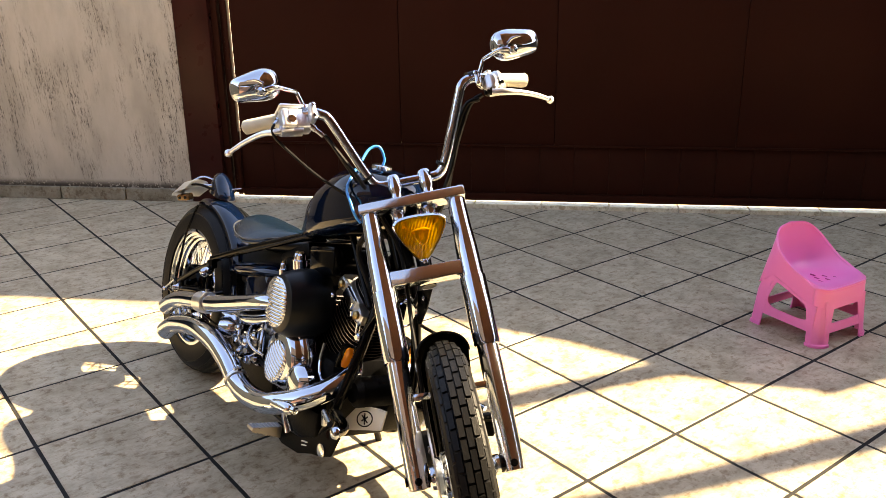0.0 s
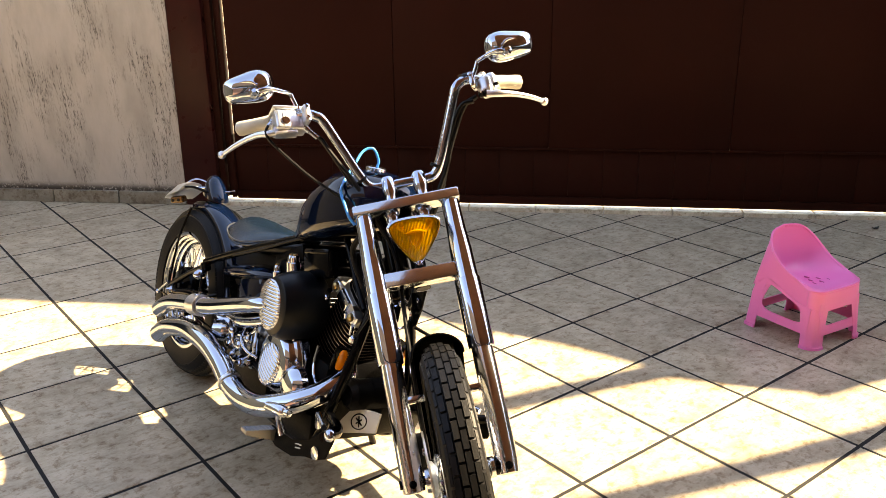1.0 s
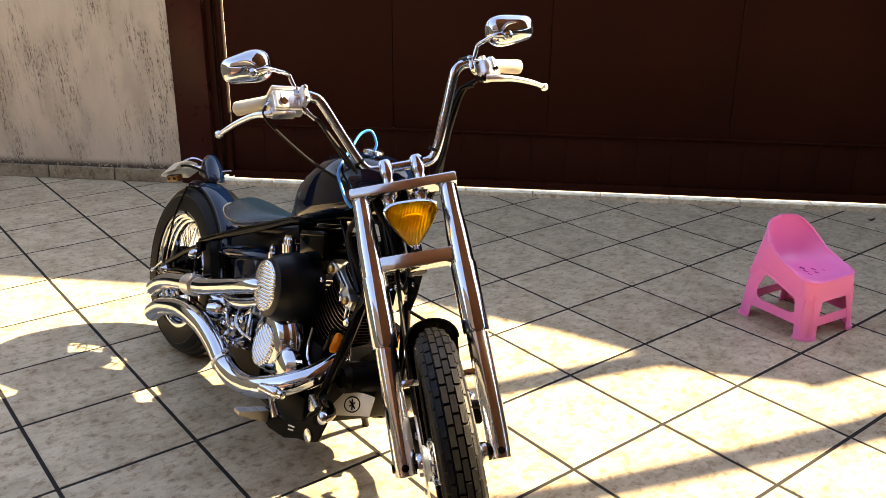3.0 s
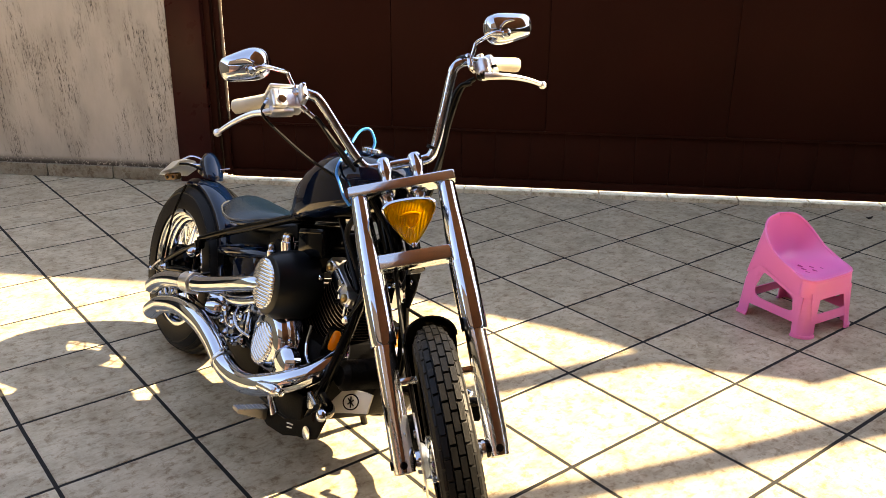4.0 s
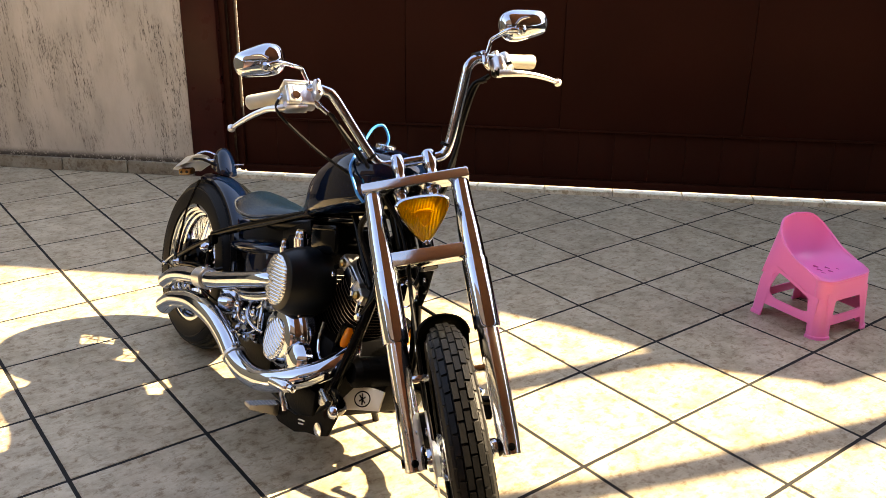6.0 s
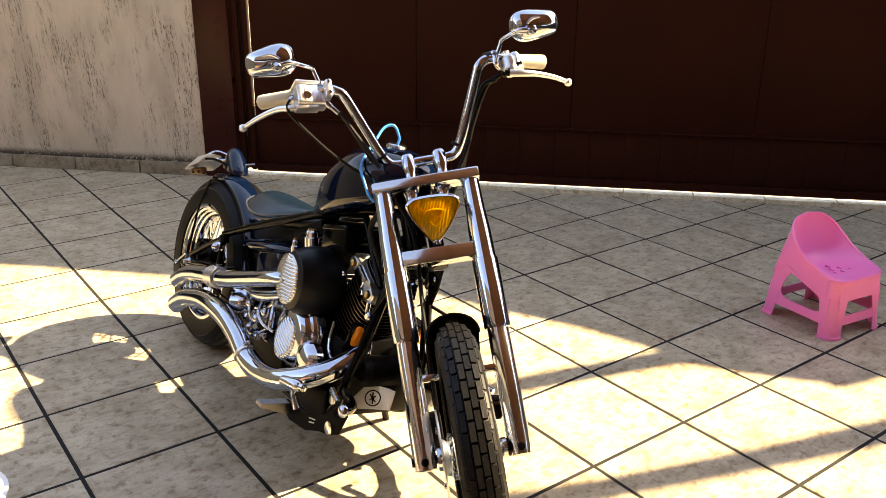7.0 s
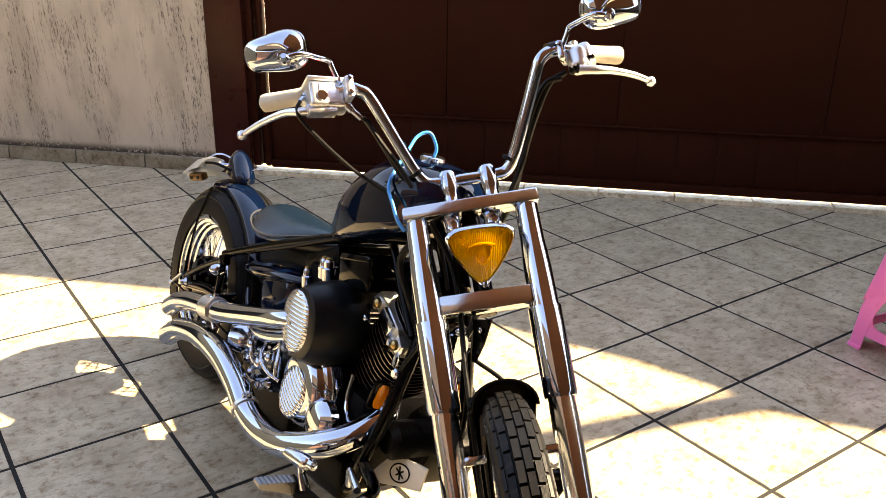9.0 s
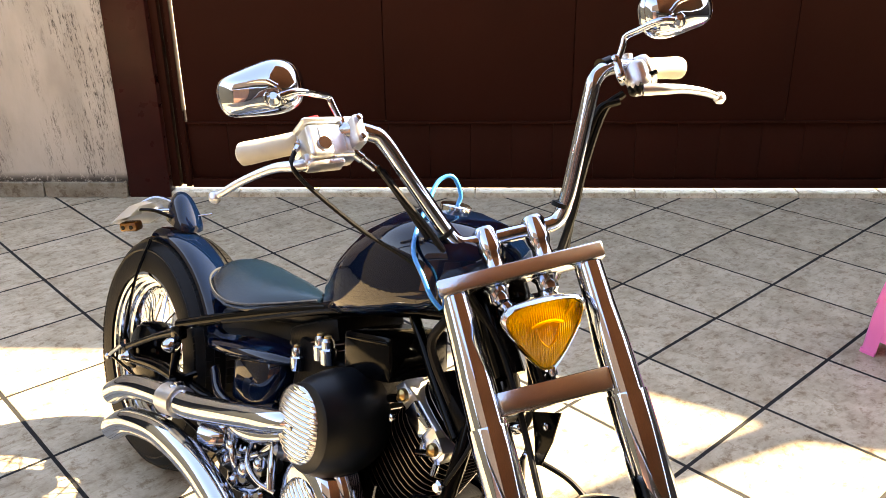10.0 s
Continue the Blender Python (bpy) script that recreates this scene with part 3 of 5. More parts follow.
upper = [(0.95, -0.20, 0.590), (0.88, -0.243, 0.566), (0.78, -0.25, 0.532), (0.68, -0.25, 0.497), (0.56, -0.25, 0.457), (0.43, -0.25, 0.426), (0.30, -0.25, 0.392), (0.215, -0.25, 0.358), (0.152, -0.25, 0.316)]
upper_pipe = hollow_pipe("upper_exhaust", upper, 0.0305, "polished chrome upper exhaust pipe", taper=(0.78, 0.80, 0.86, 0.93, 1, 1, 1, 1, 1))


def pipe_band(parent, a, b, radius):
    turned_part("clamp_band", [(radius, 0), (radius + 0.003, 0.001), (radius + 0.003, (Vector(b) - Vector(a)).length - 0.001), (radius, (Vector(b) - Vector(a)).length)], along(a, b), SATIN, parent)
    box_part("clamp_screw", (0.016, 0.012, 0.014), along(a, b) @ pose(0.0, radius + 0.006, 0.014), POLISHED, parent, bevel=0.002)


pipe_band(upper_pipe, (0.512, -0.25, 0.4450), (0.446, -0.25, 0.4296), 0.0345)
pipe_band(lower_pipe, (0.800, -0.25, 0.2785), (0.788, -0.25, 0.2830), 0.0352)
tube_part("header_pipe", [(0.88, -0.10, 0.55), (0.80, -0.17, 0.485), (0.70, -0.19, 0.448), (0.58, -0.17, 0.425)], 0.020, CHROME, bike, "chrome crossover pipe")
for x, z in ((0.30, 0.345), (0.33, 0.405)):
    tube_part("exhaust_hanger", [(x, -0.12, z + 0.02), (x, -0.22, z)], 0.009, BLACK, bike, "", None, 8, 0)

# air cleaner
cleaner = turned_part("air_cleaner", [(0.088, -0.03), (0.100, 0.0), (0.103, 0.03), (0.101, 0.065), (0.093, 0.100), (0.083, 0.120), (0.074, 0.124)], pose(0.964, -0.115, 0.588, 90) @ Matrix.Diagonal((0.89, 1.07, 1, 1)), MATT, bike, "satin black air cleaner housing", None, 44)


def ribbed_oval(name, at, rx, ry, ribs, depth, parent, label, tilt=0.0, mat=None):
    """A domed oval cover whose face is pressed into parallel ribs; z of at points out of it."""
    bm = bmesh.new()
    n_u, n_v = 60, 64
    rows = []
    for i in range(n_u + 1):
        v = -1 + 2 * i / n_u
        half_x = math.sqrt(max(0.0, 1 - abs(v) ** 2.3)) ** 0.9
        row = []
        for k in range(13):
            u = -1 + 2 * k / 12
            x, y = rx * half_x * u, ry * v
            edge = max(0.0, 1 - (u * u * 0.96 + 0.04) ** 3) * (1 - abs(v) ** 8)
            wob = 0.0035 * math.sin(7 * u + 0.6 * v)
            z = depth * (1 - 0.55 * u * u - 0.35 * v * v) + 0.0045 * edge * abs(math.sin(math.pi * ribs * (v + 1) / 2 + 20 * wob))
            row.append(at @ pose(0, 0, 0, 0, 0, tilt) @ Vector((x, y, z)))
        rows.append(row)
    grid_faces(bm, rows, False, False)
    bmesh.ops.remove_doubles(bm, verts=bm.verts, dist=0.0003)
    skirt = [e for e in bm.edges if e.is_boundary]
    ext = bmesh.ops.extrude_edge_only(bm, edges=skirt)["geom"]
    inward = at.to_3x3() @ Vector((0, 0, -1))
    for v in (g for g in ext if isinstance(g, bmesh.types.BMVert)):
        v.co += inward * depth
    return part(name, bm, mat or CHROME, parent, label, None, 70)


ribbed_oval("air_cleaner_insert", pose(0.945, -0.234, 0.588, 90), 0.067, 0.079, 15, 0.014, bike, "ribbed chrome air cleaner insert", 4, POLISHED)
turned_part("insert_screw", [(0.004, 0), (0.004, 0.003)], pose(0.942, -0.250, 0.580, 90), CAST, cleaner)
turned_part("drain_plug", [(0.009, 0), (0.009, 0.006), (0.005, 0.008)], pose(1.022, -0.208, 0.641, 90, 25), BLACK, cleaner)

# tank
def loft(bm, rings):
    grid_faces(bm, rings, True, True)

def section(x, zc, hw, hh, power=2.3, n=28, tilt=0.0):
    return [Vector((x + tilt * (py / hh if hh else 0), px, zc + py)) for px, py in ellipse(hw, hh, n, power=power)]

bm = bmesh.new()
tank_rows = [(0.738, 0.780, 0.03, 0.018), (0.748, 0.787, 0.065, 0.036), (0.775, 0.812, 0.095, 0.058), (0.83, 0.855, 0.122, 0.088), (0.89, 0.890, 0.140, 0.109), (0.96, 0.924, 0.149, 0.119), (1.03, 0.946, 0.150, 0.110), (1.10, 0.958, 0.136, 0.092), (1.148, 0.966, 0.104, 0.064), (1.172, 0.966, 0.05, 0.03)]


def tank_section(x, zc, hw, hh, n=36):
    """Rounded above, with flat sides running down to a tight lower edge."""
    ring = []
    for k in range(n):
        a = 2 * math.pi * k / n
        c, sn = math.cos(a), math.sin(a)
        p = 2.5 if sn > 0 else 7.0
        ring.append(Vector((x, hw * math.copysign(abs(c) ** (2 / p), c), zc + hh * math.copysign(abs(sn) ** (2 / p), sn))))
    return ring


loft(bm, [tank_section(x, z - 0.010, w, h * 0.93) for x, z, w, h in tank_rows])
part("fuel_tank", bm, NAVY, bike, "glossy navy-black teardrop fuel tank")
turned_part("filler_cap", [(0.028, 0), (0.031, 0.003), (0.031, 0.013), (0.027, 0.016)], pose(1.017, 0.003, 1.032), POLISHED, bike, "polished filler cap")

# seat: a domed saddle, kicked up at its back
bm = bmesh.new()
seat_rows = [(x - 0.022, z, w * 0.97, drop) for x, z, w, drop in [(0.318, 0.712, 0.045, 0.014), (0.330, 0.722, 0.080, 0.030), (0.365, 0.733, 0.112, 0.050), (0.42, 0.737, 0.130, 0.066), (0.48, 0.737, 0.133, 0.070), (0.54, 0.739, 0.122, 0.062), (0.59, 0.740, 0.098, 0.047), (0.635, 0.740, 0.066, 0.031), (0.67, 0.740, 0.038, 0.017), (0.69, 0.739, 0.018, 0.008)]]
SEAT_Y = -0.014
seat_strap = [(0.66, 0, 0.728), (0.70, 0, 0.735), (0.76, 0, 0.752)]
tube_part("seat_strap", seat_strap, 0.018, BLACK, bike, "black seat bracket")
rings = []
for x, z, w, drop in seat_rows:
    top = [Vector((x, SEAT_Y + w * u, z - drop * abs(u) ** 2.2 - 0.010 * abs(u) ** 8)) for u in (k / 9 for k in range(-9, 10))]
    rings.append(top + [Vector((x + 0.004, SEAT_Y + w * 0.97, z - drop - 0.014)), Vector((x + 0.004, SEAT_Y, z - drop - 0.02)), Vector((x + 0.004, SEAT_Y - w * 0.97, z - drop - 0.014))])
grid_faces(bm, rings)
part("seat", bm, LEATHER, bike, "black leather solo saddle")

# frame
for s in (1, -1):
    tube_part("frame_rail", [(1.14, 0.02 * s, 0.86), (1.04, 0.06 * s, 0.84), (0.75, 0.085 * s, 0.745), (0.45, 0.125 * s, 0.620), (0.26, 0.145 * s, 0.535)], 0.0145, BLACK, bike, "black frame tube", None, 12, 2)
    tube_part("down_tube", [(1.20, 0.03 * s, 0.80), (1.23, 0.08 * s, 0.62), (1.215, 0.13 * s, 0.38), (1.12, 0.14 * s, 0.22), (0.7, 0.14 * s, 0.2)], 0.016, BLACK, bike, "black frame down tube", None, 12)
tube_part("head_tube", [(1.24, -0.005, 0.78), (1.12, -0.005, 0.93)], 0.032, BLACK, bike, "black steering head", None, 16, 0)

# rear fender and lamp
bm = bmesh.new()
rings = []
for k in range(20):
    a = radians(106 - k * 4.1)
    r = 0.354
    c = Vector((r * math.cos(a), 0, AXLE_R[2] + r * math.sin(a)))
    out = Vector((math.cos(a), 0, math.sin(a)))
    ring = [c + Vector((0, 0.80 * y - 0.024, 0)) + out * dz for y, dz in ((-0.066, -0.020), (-0.0645, -0.012), (-0.058, -0.004), (-0.044, 0.004), (-0.024, 0.0095), (0.0, 0.011), (0.024, 0.0095), (0.044, 0.004), (0.058, -0.004), (0.0645, -0.012), (0.066, -0.020), (0.062, -0.020), (0.055, -0.007), (0.0, 0.007), (-0.055, -0.007), (-0.062, -0.020))]
    rings.append(ring)
grid_faces(bm, rings)
part("rear_fender", bm, NAVY, bike, "glossy navy-black rear fender")

# engine
def cylinder_block(name, base, top, label, reach=0.116):
    at = along(base, top)
    length = (Vector(top) - Vector(base)).length
    barrel = turned_part(name, [(0.066, 0), (0.066, length)], at, ENGINE, bike, label)
    k = int(length / 0.0135)
    for i in range(k):
        r = reach - 0.014 * (i / k)
        bm = bmesh.new()
        prism(bm, ellipse(r, r, 26, power=3.0), 0.0018, at @ pose(0, 0, length * (i + 0.5) / k))
        fin = part("fin", bm, ENGINE, barrel)
        fin.data.materials.append(FIN_EDGE)
        axis = (Vector(top) - Vector(base)).normalized()
        for p in fin.data.polygons:
            p.material_index = 1 if abs(p.normal.dot(axis)) < 0.5 else 0
    return barrel

cylinder_block("front_cylinder", (1.02, 0, 0.46), (1.165, 0, 0.69), "black finned front cylinder", 0.098)
cylinder_block("rear_cylinder", (0.87, 0, 0.46), (0.76, 0, 0.68), "black finned rear cylinder")
box_part("crankcase", (0.42, 0.26, 0.26), pose(0.94, 0, 0.34), ENGINE, bike, "black engine crankcase", None, 0.03)
box_part("gearbox", (0.26, 0.22, 0.2), pose(0.64, 0, 0.36), ENGINE, bike, "black gearbox", None, 0.03)

# left-side masses out of view, sized to make the engine's floor shadow solid
bm = bmesh.new()
turned(bm, [(0.15, 0.0), (0.15, 0.08), (0.125, 0.115), (0.05, 0.13)], pose(1.04, 0.13, 0.35, -90), 32)
part("stator_cover", bm, POLISHED, bike, "polished left engine cover")
box_part("primary_case", (0.50, 0.14, 0.28), pose(0.72, 0.18, 0.33), ENGINE, bike, "black left engine case", None, 0.03)
# hidden box, added only to cast shade in front of the engine
box_part("engine_shade_box", (0.12, 0.18, 0.14), pose(1.17, 0.12, 0.33, 0, 20), ENGINE, bike, "hidden black box added to fill the engine's shadow", None, 0.02)
box_part("battery_box", (0.20, 0.22, 0.16), pose(0.82, 0.0, 0.60), ENGINE, bike, "black battery box", None, 0.02)
tube_part("drive_shaft_housing", [(0.55, 0.17, 0.36), (0.3, 0.165, 0.35), (0.03, 0.15, 0.345)], [0.05, 0.04, 0.055], BLACK, bike, "black drive shaft housing", None, 14)

# rear lamp and plate
bm = bmesh.new()
rings = []
for k in range(9):
    f = k / 8
    w = 0.040 * math.sqrt(max(0.02, 1 - (2 * f - 1) ** 4 * 0.9))
    rings.append([Vector((-0.098 + 0.13 * f, -0.012 + w * math.cos(a), 0.728 - 0.012 * f + (0.088 - 0.03 * f * f) * max(0.0, math.sin(a)) ** 0.8 * (0.35 + 0.65 * math.sin(math.pi * min(1, 0.25 + f * 0.75))))) for a in (math.pi * i / 14 for i in range(15))] )
grid_faces(bm, rings)
part("tail_lamp_housing", bm, NAVY, bike, "glossy navy-black tail lamp housing")
bm = bmesh.new()
grid_faces(bm, [[Vector(p) + Vector((0, 0, dz)) for p, dz in zip(row, (0, 0.006, 0.008, 0.006, 0, -0.005, -0.004, -0.005))] for row in
                ([(-0.245, -0.135, 0.668), (-0.235, -0.11, 0.690), (-0.225, -0.08, 0.700), (-0.215, -0.05, 0.695), (-0.21, -0.03, 0.680), (-0.215, -0.05, 0.682), (-0.225, -0.08, 0.684), (-0.235, -0.11, 0.674)],
                 [(-0.175, -0.160, 0.690), (-0.165, -0.12, 0.735), (-0.155, -0.08, 0.752), (-0.145, -0.045, 0.748), (-0.14, -0.02, 0.730), (-0.145, -0.045, 0.730), (-0.155, -0.08, 0.728), (-0.165, -0.12, 0.708)],
                 [(-0.115, -0.140, 0.722), (-0.11, -0.115, 0.748), (-0.105, -0.08, 0.760), (-0.10, -0.055, 0.758), (-0.095, -0.04, 0.748), (-0.10, -0.055, 0.748), (-0.105, -0.08, 0.746), (-0.11, -0.115, 0.735)])])
plate = part("plate_bracket", bm, SATIN, bike, "silver plate bracket beside the tail lamp")
bm = bmesh.new()
box(bm, (0.060, 0.036, 0.028), pose(-0.165, -0.108, 0.682, 10, -16, 28), 0.008)
part("plate_lamp", bm, TAIL_AMBER, plate, "small brownish amber plate lamp")
tube_part("bracket_arm", [(-0.10, -0.07, 0.745), (-0.06, -0.04, 0.755), (-0.03, 0.0, 0.745)], 0.006, CHROME, plate)
tube_part("bracket_arm", [(-0.12, -0.115, 0.742), (-0.07, -0.085, 0.752), (-0.02, -0.03, 0.735)], 0.005, BLACK, plate)
tube_part("bracket_arm", [(-0.20, -0.10, 0.722), (-0.14, -0.06, 0.775), (-0.08, -0.02, 0.770), (-0.04, 0.0, 0.752)], 0.0035, CHROME, plate)
# black discs laid on for the shade inside two holes
for k in (-1, 1):
    turned_part("lamp_hole_disc", [(0.006, 0), (0.006, 0.002)], pose(-0.165, -0.108, 0.682, 10, -16, 28) @ pose(k * 0.014, -0.0185, 0.0, 90), BLACK, plate, "", None, 12)
tube_part("bracket_pin", [(-0.01, -0.01, 0.750), (0.022, 0.040, 0.768)], 0.0028, CHROME, plate, "", None, 8, 0)

# rear axle, struts, side cover
turned_part("rear_drum", [(0.05, 0.0), (0.092, 0.006), (0.094, 0.05), (0.085, 0.064), (0.06, 0.070), (0.03, 0.076)], pose(0, -0.045, AXLE_R[2], 90), BLACK, bike, "black rear brake drum")
turned_part("hub_cover", [(0.03, 0.0), (0.086, 0.002), (0.080, 0.012), (0.04, 0.03), (0.02, 0.034)], pose(0, -0.030, AXLE_R[2], 90), POLISHED, bike, "polished rear hub flange")
turned_part("axle_nut", [(0.017, 0), (0.017, 0.014), (0.010, 0.022), (0.008, 0.034)], pose(0, -0.142, AXLE_R[2], 90), POLISHED, bike, "rear axle nut")
for s in (1, -1):
    arm = tube_part("swing_arm", [(0.0, 0.138 * s, 0.340), (0.18, 0.140 * s, 0.385), (0.42, 0.135 * s, 0.40), (0.60, 0.12 * s, 0.40)], 0.018, BLACK, bike, "black swing arm")
    box_part("axle_plate", (0.085, 0.012, 0.060), pose(-0.008, 0.146 * s, 0.345, 0, -12), BLACK, arm, bevel=0.006)
    tube_part("rear_stay", [(0.27, 0.150 * s, 0.520), (0.14, 0.152 * s, 0.455), (0.0, 0.150 * s, 0.375)], [0.013, 0.010, 0.012], BLACK, bike, "black rear frame stay")
    tube_part("fender_strut", [(-0.060, -0.012 + 0.082 * s, 0.672), (-0.085, 0.116 * s, 0.54), (-0.060, 0.140 * s, 0.375)], 0.0045, BLACK, bike, "thin black fender strut", None, 8)
box_part("stay_joint", (0.05, 0.026, 0.035), pose(0.275, -0.152, 0.520, 0, -20), BLACK, bike, "", None, 0.008)
tube_part("pivot_post", [(0.285, -0.158, 0.52), (0.288, -0.160, 0.36)], 0.011, BLACK, bike, "black pivot post", None, 10, 0)
turned_part("bullet_cap", [(0.006, -0.012), (0.017, -0.006), (0.021, 0.004), (0.019, 0.018), (0.010, 0.030), (0.003, 0.034)], pose(0.285, -0.165, 0.492, 90), CHROME, bike, "chrome bullet cap")
tube_part("brake_arm", [(-0.030, -0.158, 0.372), (-0.055, -0.166, 0.345), (-0.085, -0.170, 0.318)], [0.008, 0.006, 0.005], CHROME, bike, "chrome rear brake arm", None, 10)
turned_part("brake_arm_end", [(0.004, -0.009), (0.010, -0.004), (0.010, 0.004), (0.004, 0.009)], pose(-0.087, -0.170, 0.316, 90), CHROME, bike)
tube_part("brake_rod", [(-0.085, -0.165, 0.322), (0.3, -0.17, 0.335), (0.62, -0.16, 0.33)], 0.004, BLACK, bike, "black brake rod", None, 8)

bm = bmesh.new()
cover_rows = [(0.26, 0.512, 0.010, 0.010), (0.32, 0.522, 0.10, 0.022), (0.42, 0.545, 0.148, 0.034), (0.54, 0.572, 0.160, 0.036), (0.64, 0.595, 0.150, 0.030), (0.72, 0.612, 0.125, 0.020), (0.755, 0.622, 0.09, 0.008)]
loft(bm, [section(x, z, w, h, 2.4) for x, z, w, h in cover_rows])
part("side_cover_wing", bm, NAVY, bike, "glossy navy-black side cover")
bm = bmesh.new()
rings = []
for z, gx, gy in ((0.455, 0.085, 0.125), (0.465, 0.098, 0.138), (0.55, 0.105, 0.142), (0.575, 0.098, 0.135)):
    rings.append([Vector((0.595 + px, py, z + 0.15 * px)) for px, py in ellipse(gx, gy, 36, power=4.0)])
grid_faces(bm, rings)
part("oil_tank", bm, NAVY, bike, "glossy black oil tank")
tube_part("tank_strap", [(0.42, -0.12, 0.475), (0.50, -0.148, 0.450), (0.60, -0.150, 0.455), (0.72, -0.135, 0.505)], 0.012, NAVY, bike, "glossy dark lower trim")
for x, y, z, h, r in ((0.752, -0.114, 0.606, 0.054, 0.0165), (0.818, -0.106, 0.655, 0.056, 0.018), (0.855, -0.114, 0.661, 0.058, 0.019)):
    turned_part("coil_cap", [(r * 0.8, 0), (r, 0.004), (r, h * 0.6), (r * 0.75, h * 0.65), (r * 0.75, h - 0.006), (r * 0.5, h)], pose(x, y, z, 8, -8), CHROME, bike, "chrome coil cap")
    turned_part("coil_tip", [(r * 0.42, 0), (r * 0.42, 0.004), (r * 0.2, 0.006)], pose(x, y, z, 8, -8) @ pose(0, 0, h), BRASS, bike)
box_part("tool_box", (0.145, 0.16, 0.092), pose(0.980, -0.05, 0.731, 0, -14), BLACK, bike, "black box under the frame rail", None, 0.012)
box_part("box_lip", (0.130, 0.006, 0.008), pose(0.978, -0.131, 0.763, 0, -14), BLACK, bike)
tube_part("brace_tube", [(1.02, -0.06, 0.828), (1.12, -0.075, 0.74), (1.21, -0.08, 0.655)], 0.011, BLACK, bike, "black frame brace", None, 10, 0)

# cylinder heads
def head_cover(name, at, label):
    """A polished rocker cover along x of at, with two brass acorn nuts."""
    bm = bmesh.new()
    prism(bm, [(-0.085, -0.012), (-0.06, -0.018), (-0.02, -0.012), (0.02, -0.012), (0.05, -0.020), (0.076, -0.018), (0.080, 0.004), (0.074, 0.017), (0.044, 0.015), (0.034, 0.024), (-0.03, 0.024), (-0.042, 0.016), (-0.078, 0.016)], 0.05, at, 0.004)
    cover = part(name, bm, SATIN, bike, label)
    for x in (-0.058, 0.055):
        turned_part("acorn_nut", [(0.0120, 0), (0.0120, 0.005), (0.0105, 0.011), (0.005, 0.015), (0.001, 0.016)], at @ pose(x, 0.0, 0.025), BRASS, cover, "brass acorn nut", None, 16)
        tube_part("cover_arm", [at @ Vector((x, -0.010, 0.030)), at @ Vector((x - 0.02, -0.040, 0.022))], 0.009, CHROME, cover, "", None, 10, 0)
    box_part("cover_step", (0.058, 0.034, 0.014), at @ pose(-0.004, 0.004, 0.028), CHROME, cover, bevel=0.004)
    box_part("cover_foot", (0.030, 0.030, 0.016), at @ pose(0.056, 0.0, 0.020), SATIN, cover, bevel=0.004)
    box_part("cover_foot", (0.028, 0.030, 0.016), at @ pose(-0.060, 0.0, 0.020), SATIN, cover, bevel=0.004)
    tube_part("cover_arm", [at @ Vector((0.074, -0.008, 0.026)), at @ Vector((0.082, -0.036, 0.020))], 0.008, CHROME, cover, "", None, 10, 0)
    tube_part("cover_arm", [at @ Vector((0.030, -0.010, 0.028)), at @ Vector((0.038, -0.032, 0.022))], 0.007, CHROME, cover, "", None, 10, 0)
    return cover


head_cover("front_rocker_cover", pose(1.132, -0.074, 0.655, 90, 0, 0) @ pose(0, 0, 0, 0, 0, -32) @ Matrix.Diagonal((1.08, 1.1, 1, 1)), "polished front rocker cover")
head_cover("rear_rocker_cover", pose(0.70, -0.03, 0.650, 90, 0, 0) @ pose(0, 0, 0, 0, 0, 28), "polished rear rocker cover")
bm = bmesh.new()
box(bm, (0.16, 0.13, 0.050), along((1.165, 0, 0.69), (1.31, 0, 0.92)) @ pose(0, 0, 0.015), 0.015)
part("front_head", bm, ENGINE, bike, "black front cylinder head")
bm = bmesh.new()
box(bm, (0.19, 0.19, 0.055), along((0.76, 0, 0.68), (0.65, 0, 0.9)) @ pose(0, 0, 0.01), 0.015)
part("rear_head", bm, ENGINE, bike, "black rear cylinder head")
turned_part("head_bolt", [(0.013, 0), (0.013, 0.006), (0.008, 0.01)], pose(1.220, -0.108, 0.569, 90), CHROME, bike, "chrome head bolt")
turned_part("head_bolt", [(0.007, 0), (0.007, 0.006), (0.004, 0.008)], pose(1.105, -0.145, 0.66, 90), CHROME, bike)
tube_part("oil_line", [(1.075, -0.125, 0.50), (1.085, -0.135, 0.44), (1.12, -0.14, 0.40), (1.20, -0.13, 0.405)], 0.0055, CHROME, bike, "thin chrome oil line", None, 8)
tube_part("plug_lead", [(1.24, -0.05, 0.74), (1.255, -0.09, 0.66), (1.238, -0.115, 0.585)], 0.004, CABLE, bike, "", None, 8)

# right engine covers
bm = bmesh.new()
rings = []
for y, k in ((-0.13, 0.97), (-0.152, 1.0), (-0.168, 0.985), (-0.176, 0.93), (-0.178, 0.90), (-0.192, 0.86), (-0.203, 0.76), (-0.209, 0.62), (-0.211, 0.4)):
    rings.append([Vector((0.955 + px * k * 0.106, y, 0.410 + py * k * 0.110)) for px, py in ((c * (1 + 0.08 * max(0, c * 0.8 - s * 0.6)), s * (1 + 0.10 * max(0, s))) for c, s in ((math.cos(2 * math.pi * i / 40), math.sin(2 * math.pi * i / 40)) for i in range(40)))])
grid_faces(bm, rings)
part("clutch_cover", bm, CHROME, bike, "polished clutch cover")
for k in range(9):
    a = 2 * math.pi * k / 9 + 0.3
    turned_part("cover_bolt", [(0.0075, 0), (0.0075, 0.006), (0.004, 0.009)], pose(0.955 + 0.100 * math.cos(a), -0.172, 0.410 + 0.104 * math.sin(a), 90), CHROME, bike, "", None, 10)
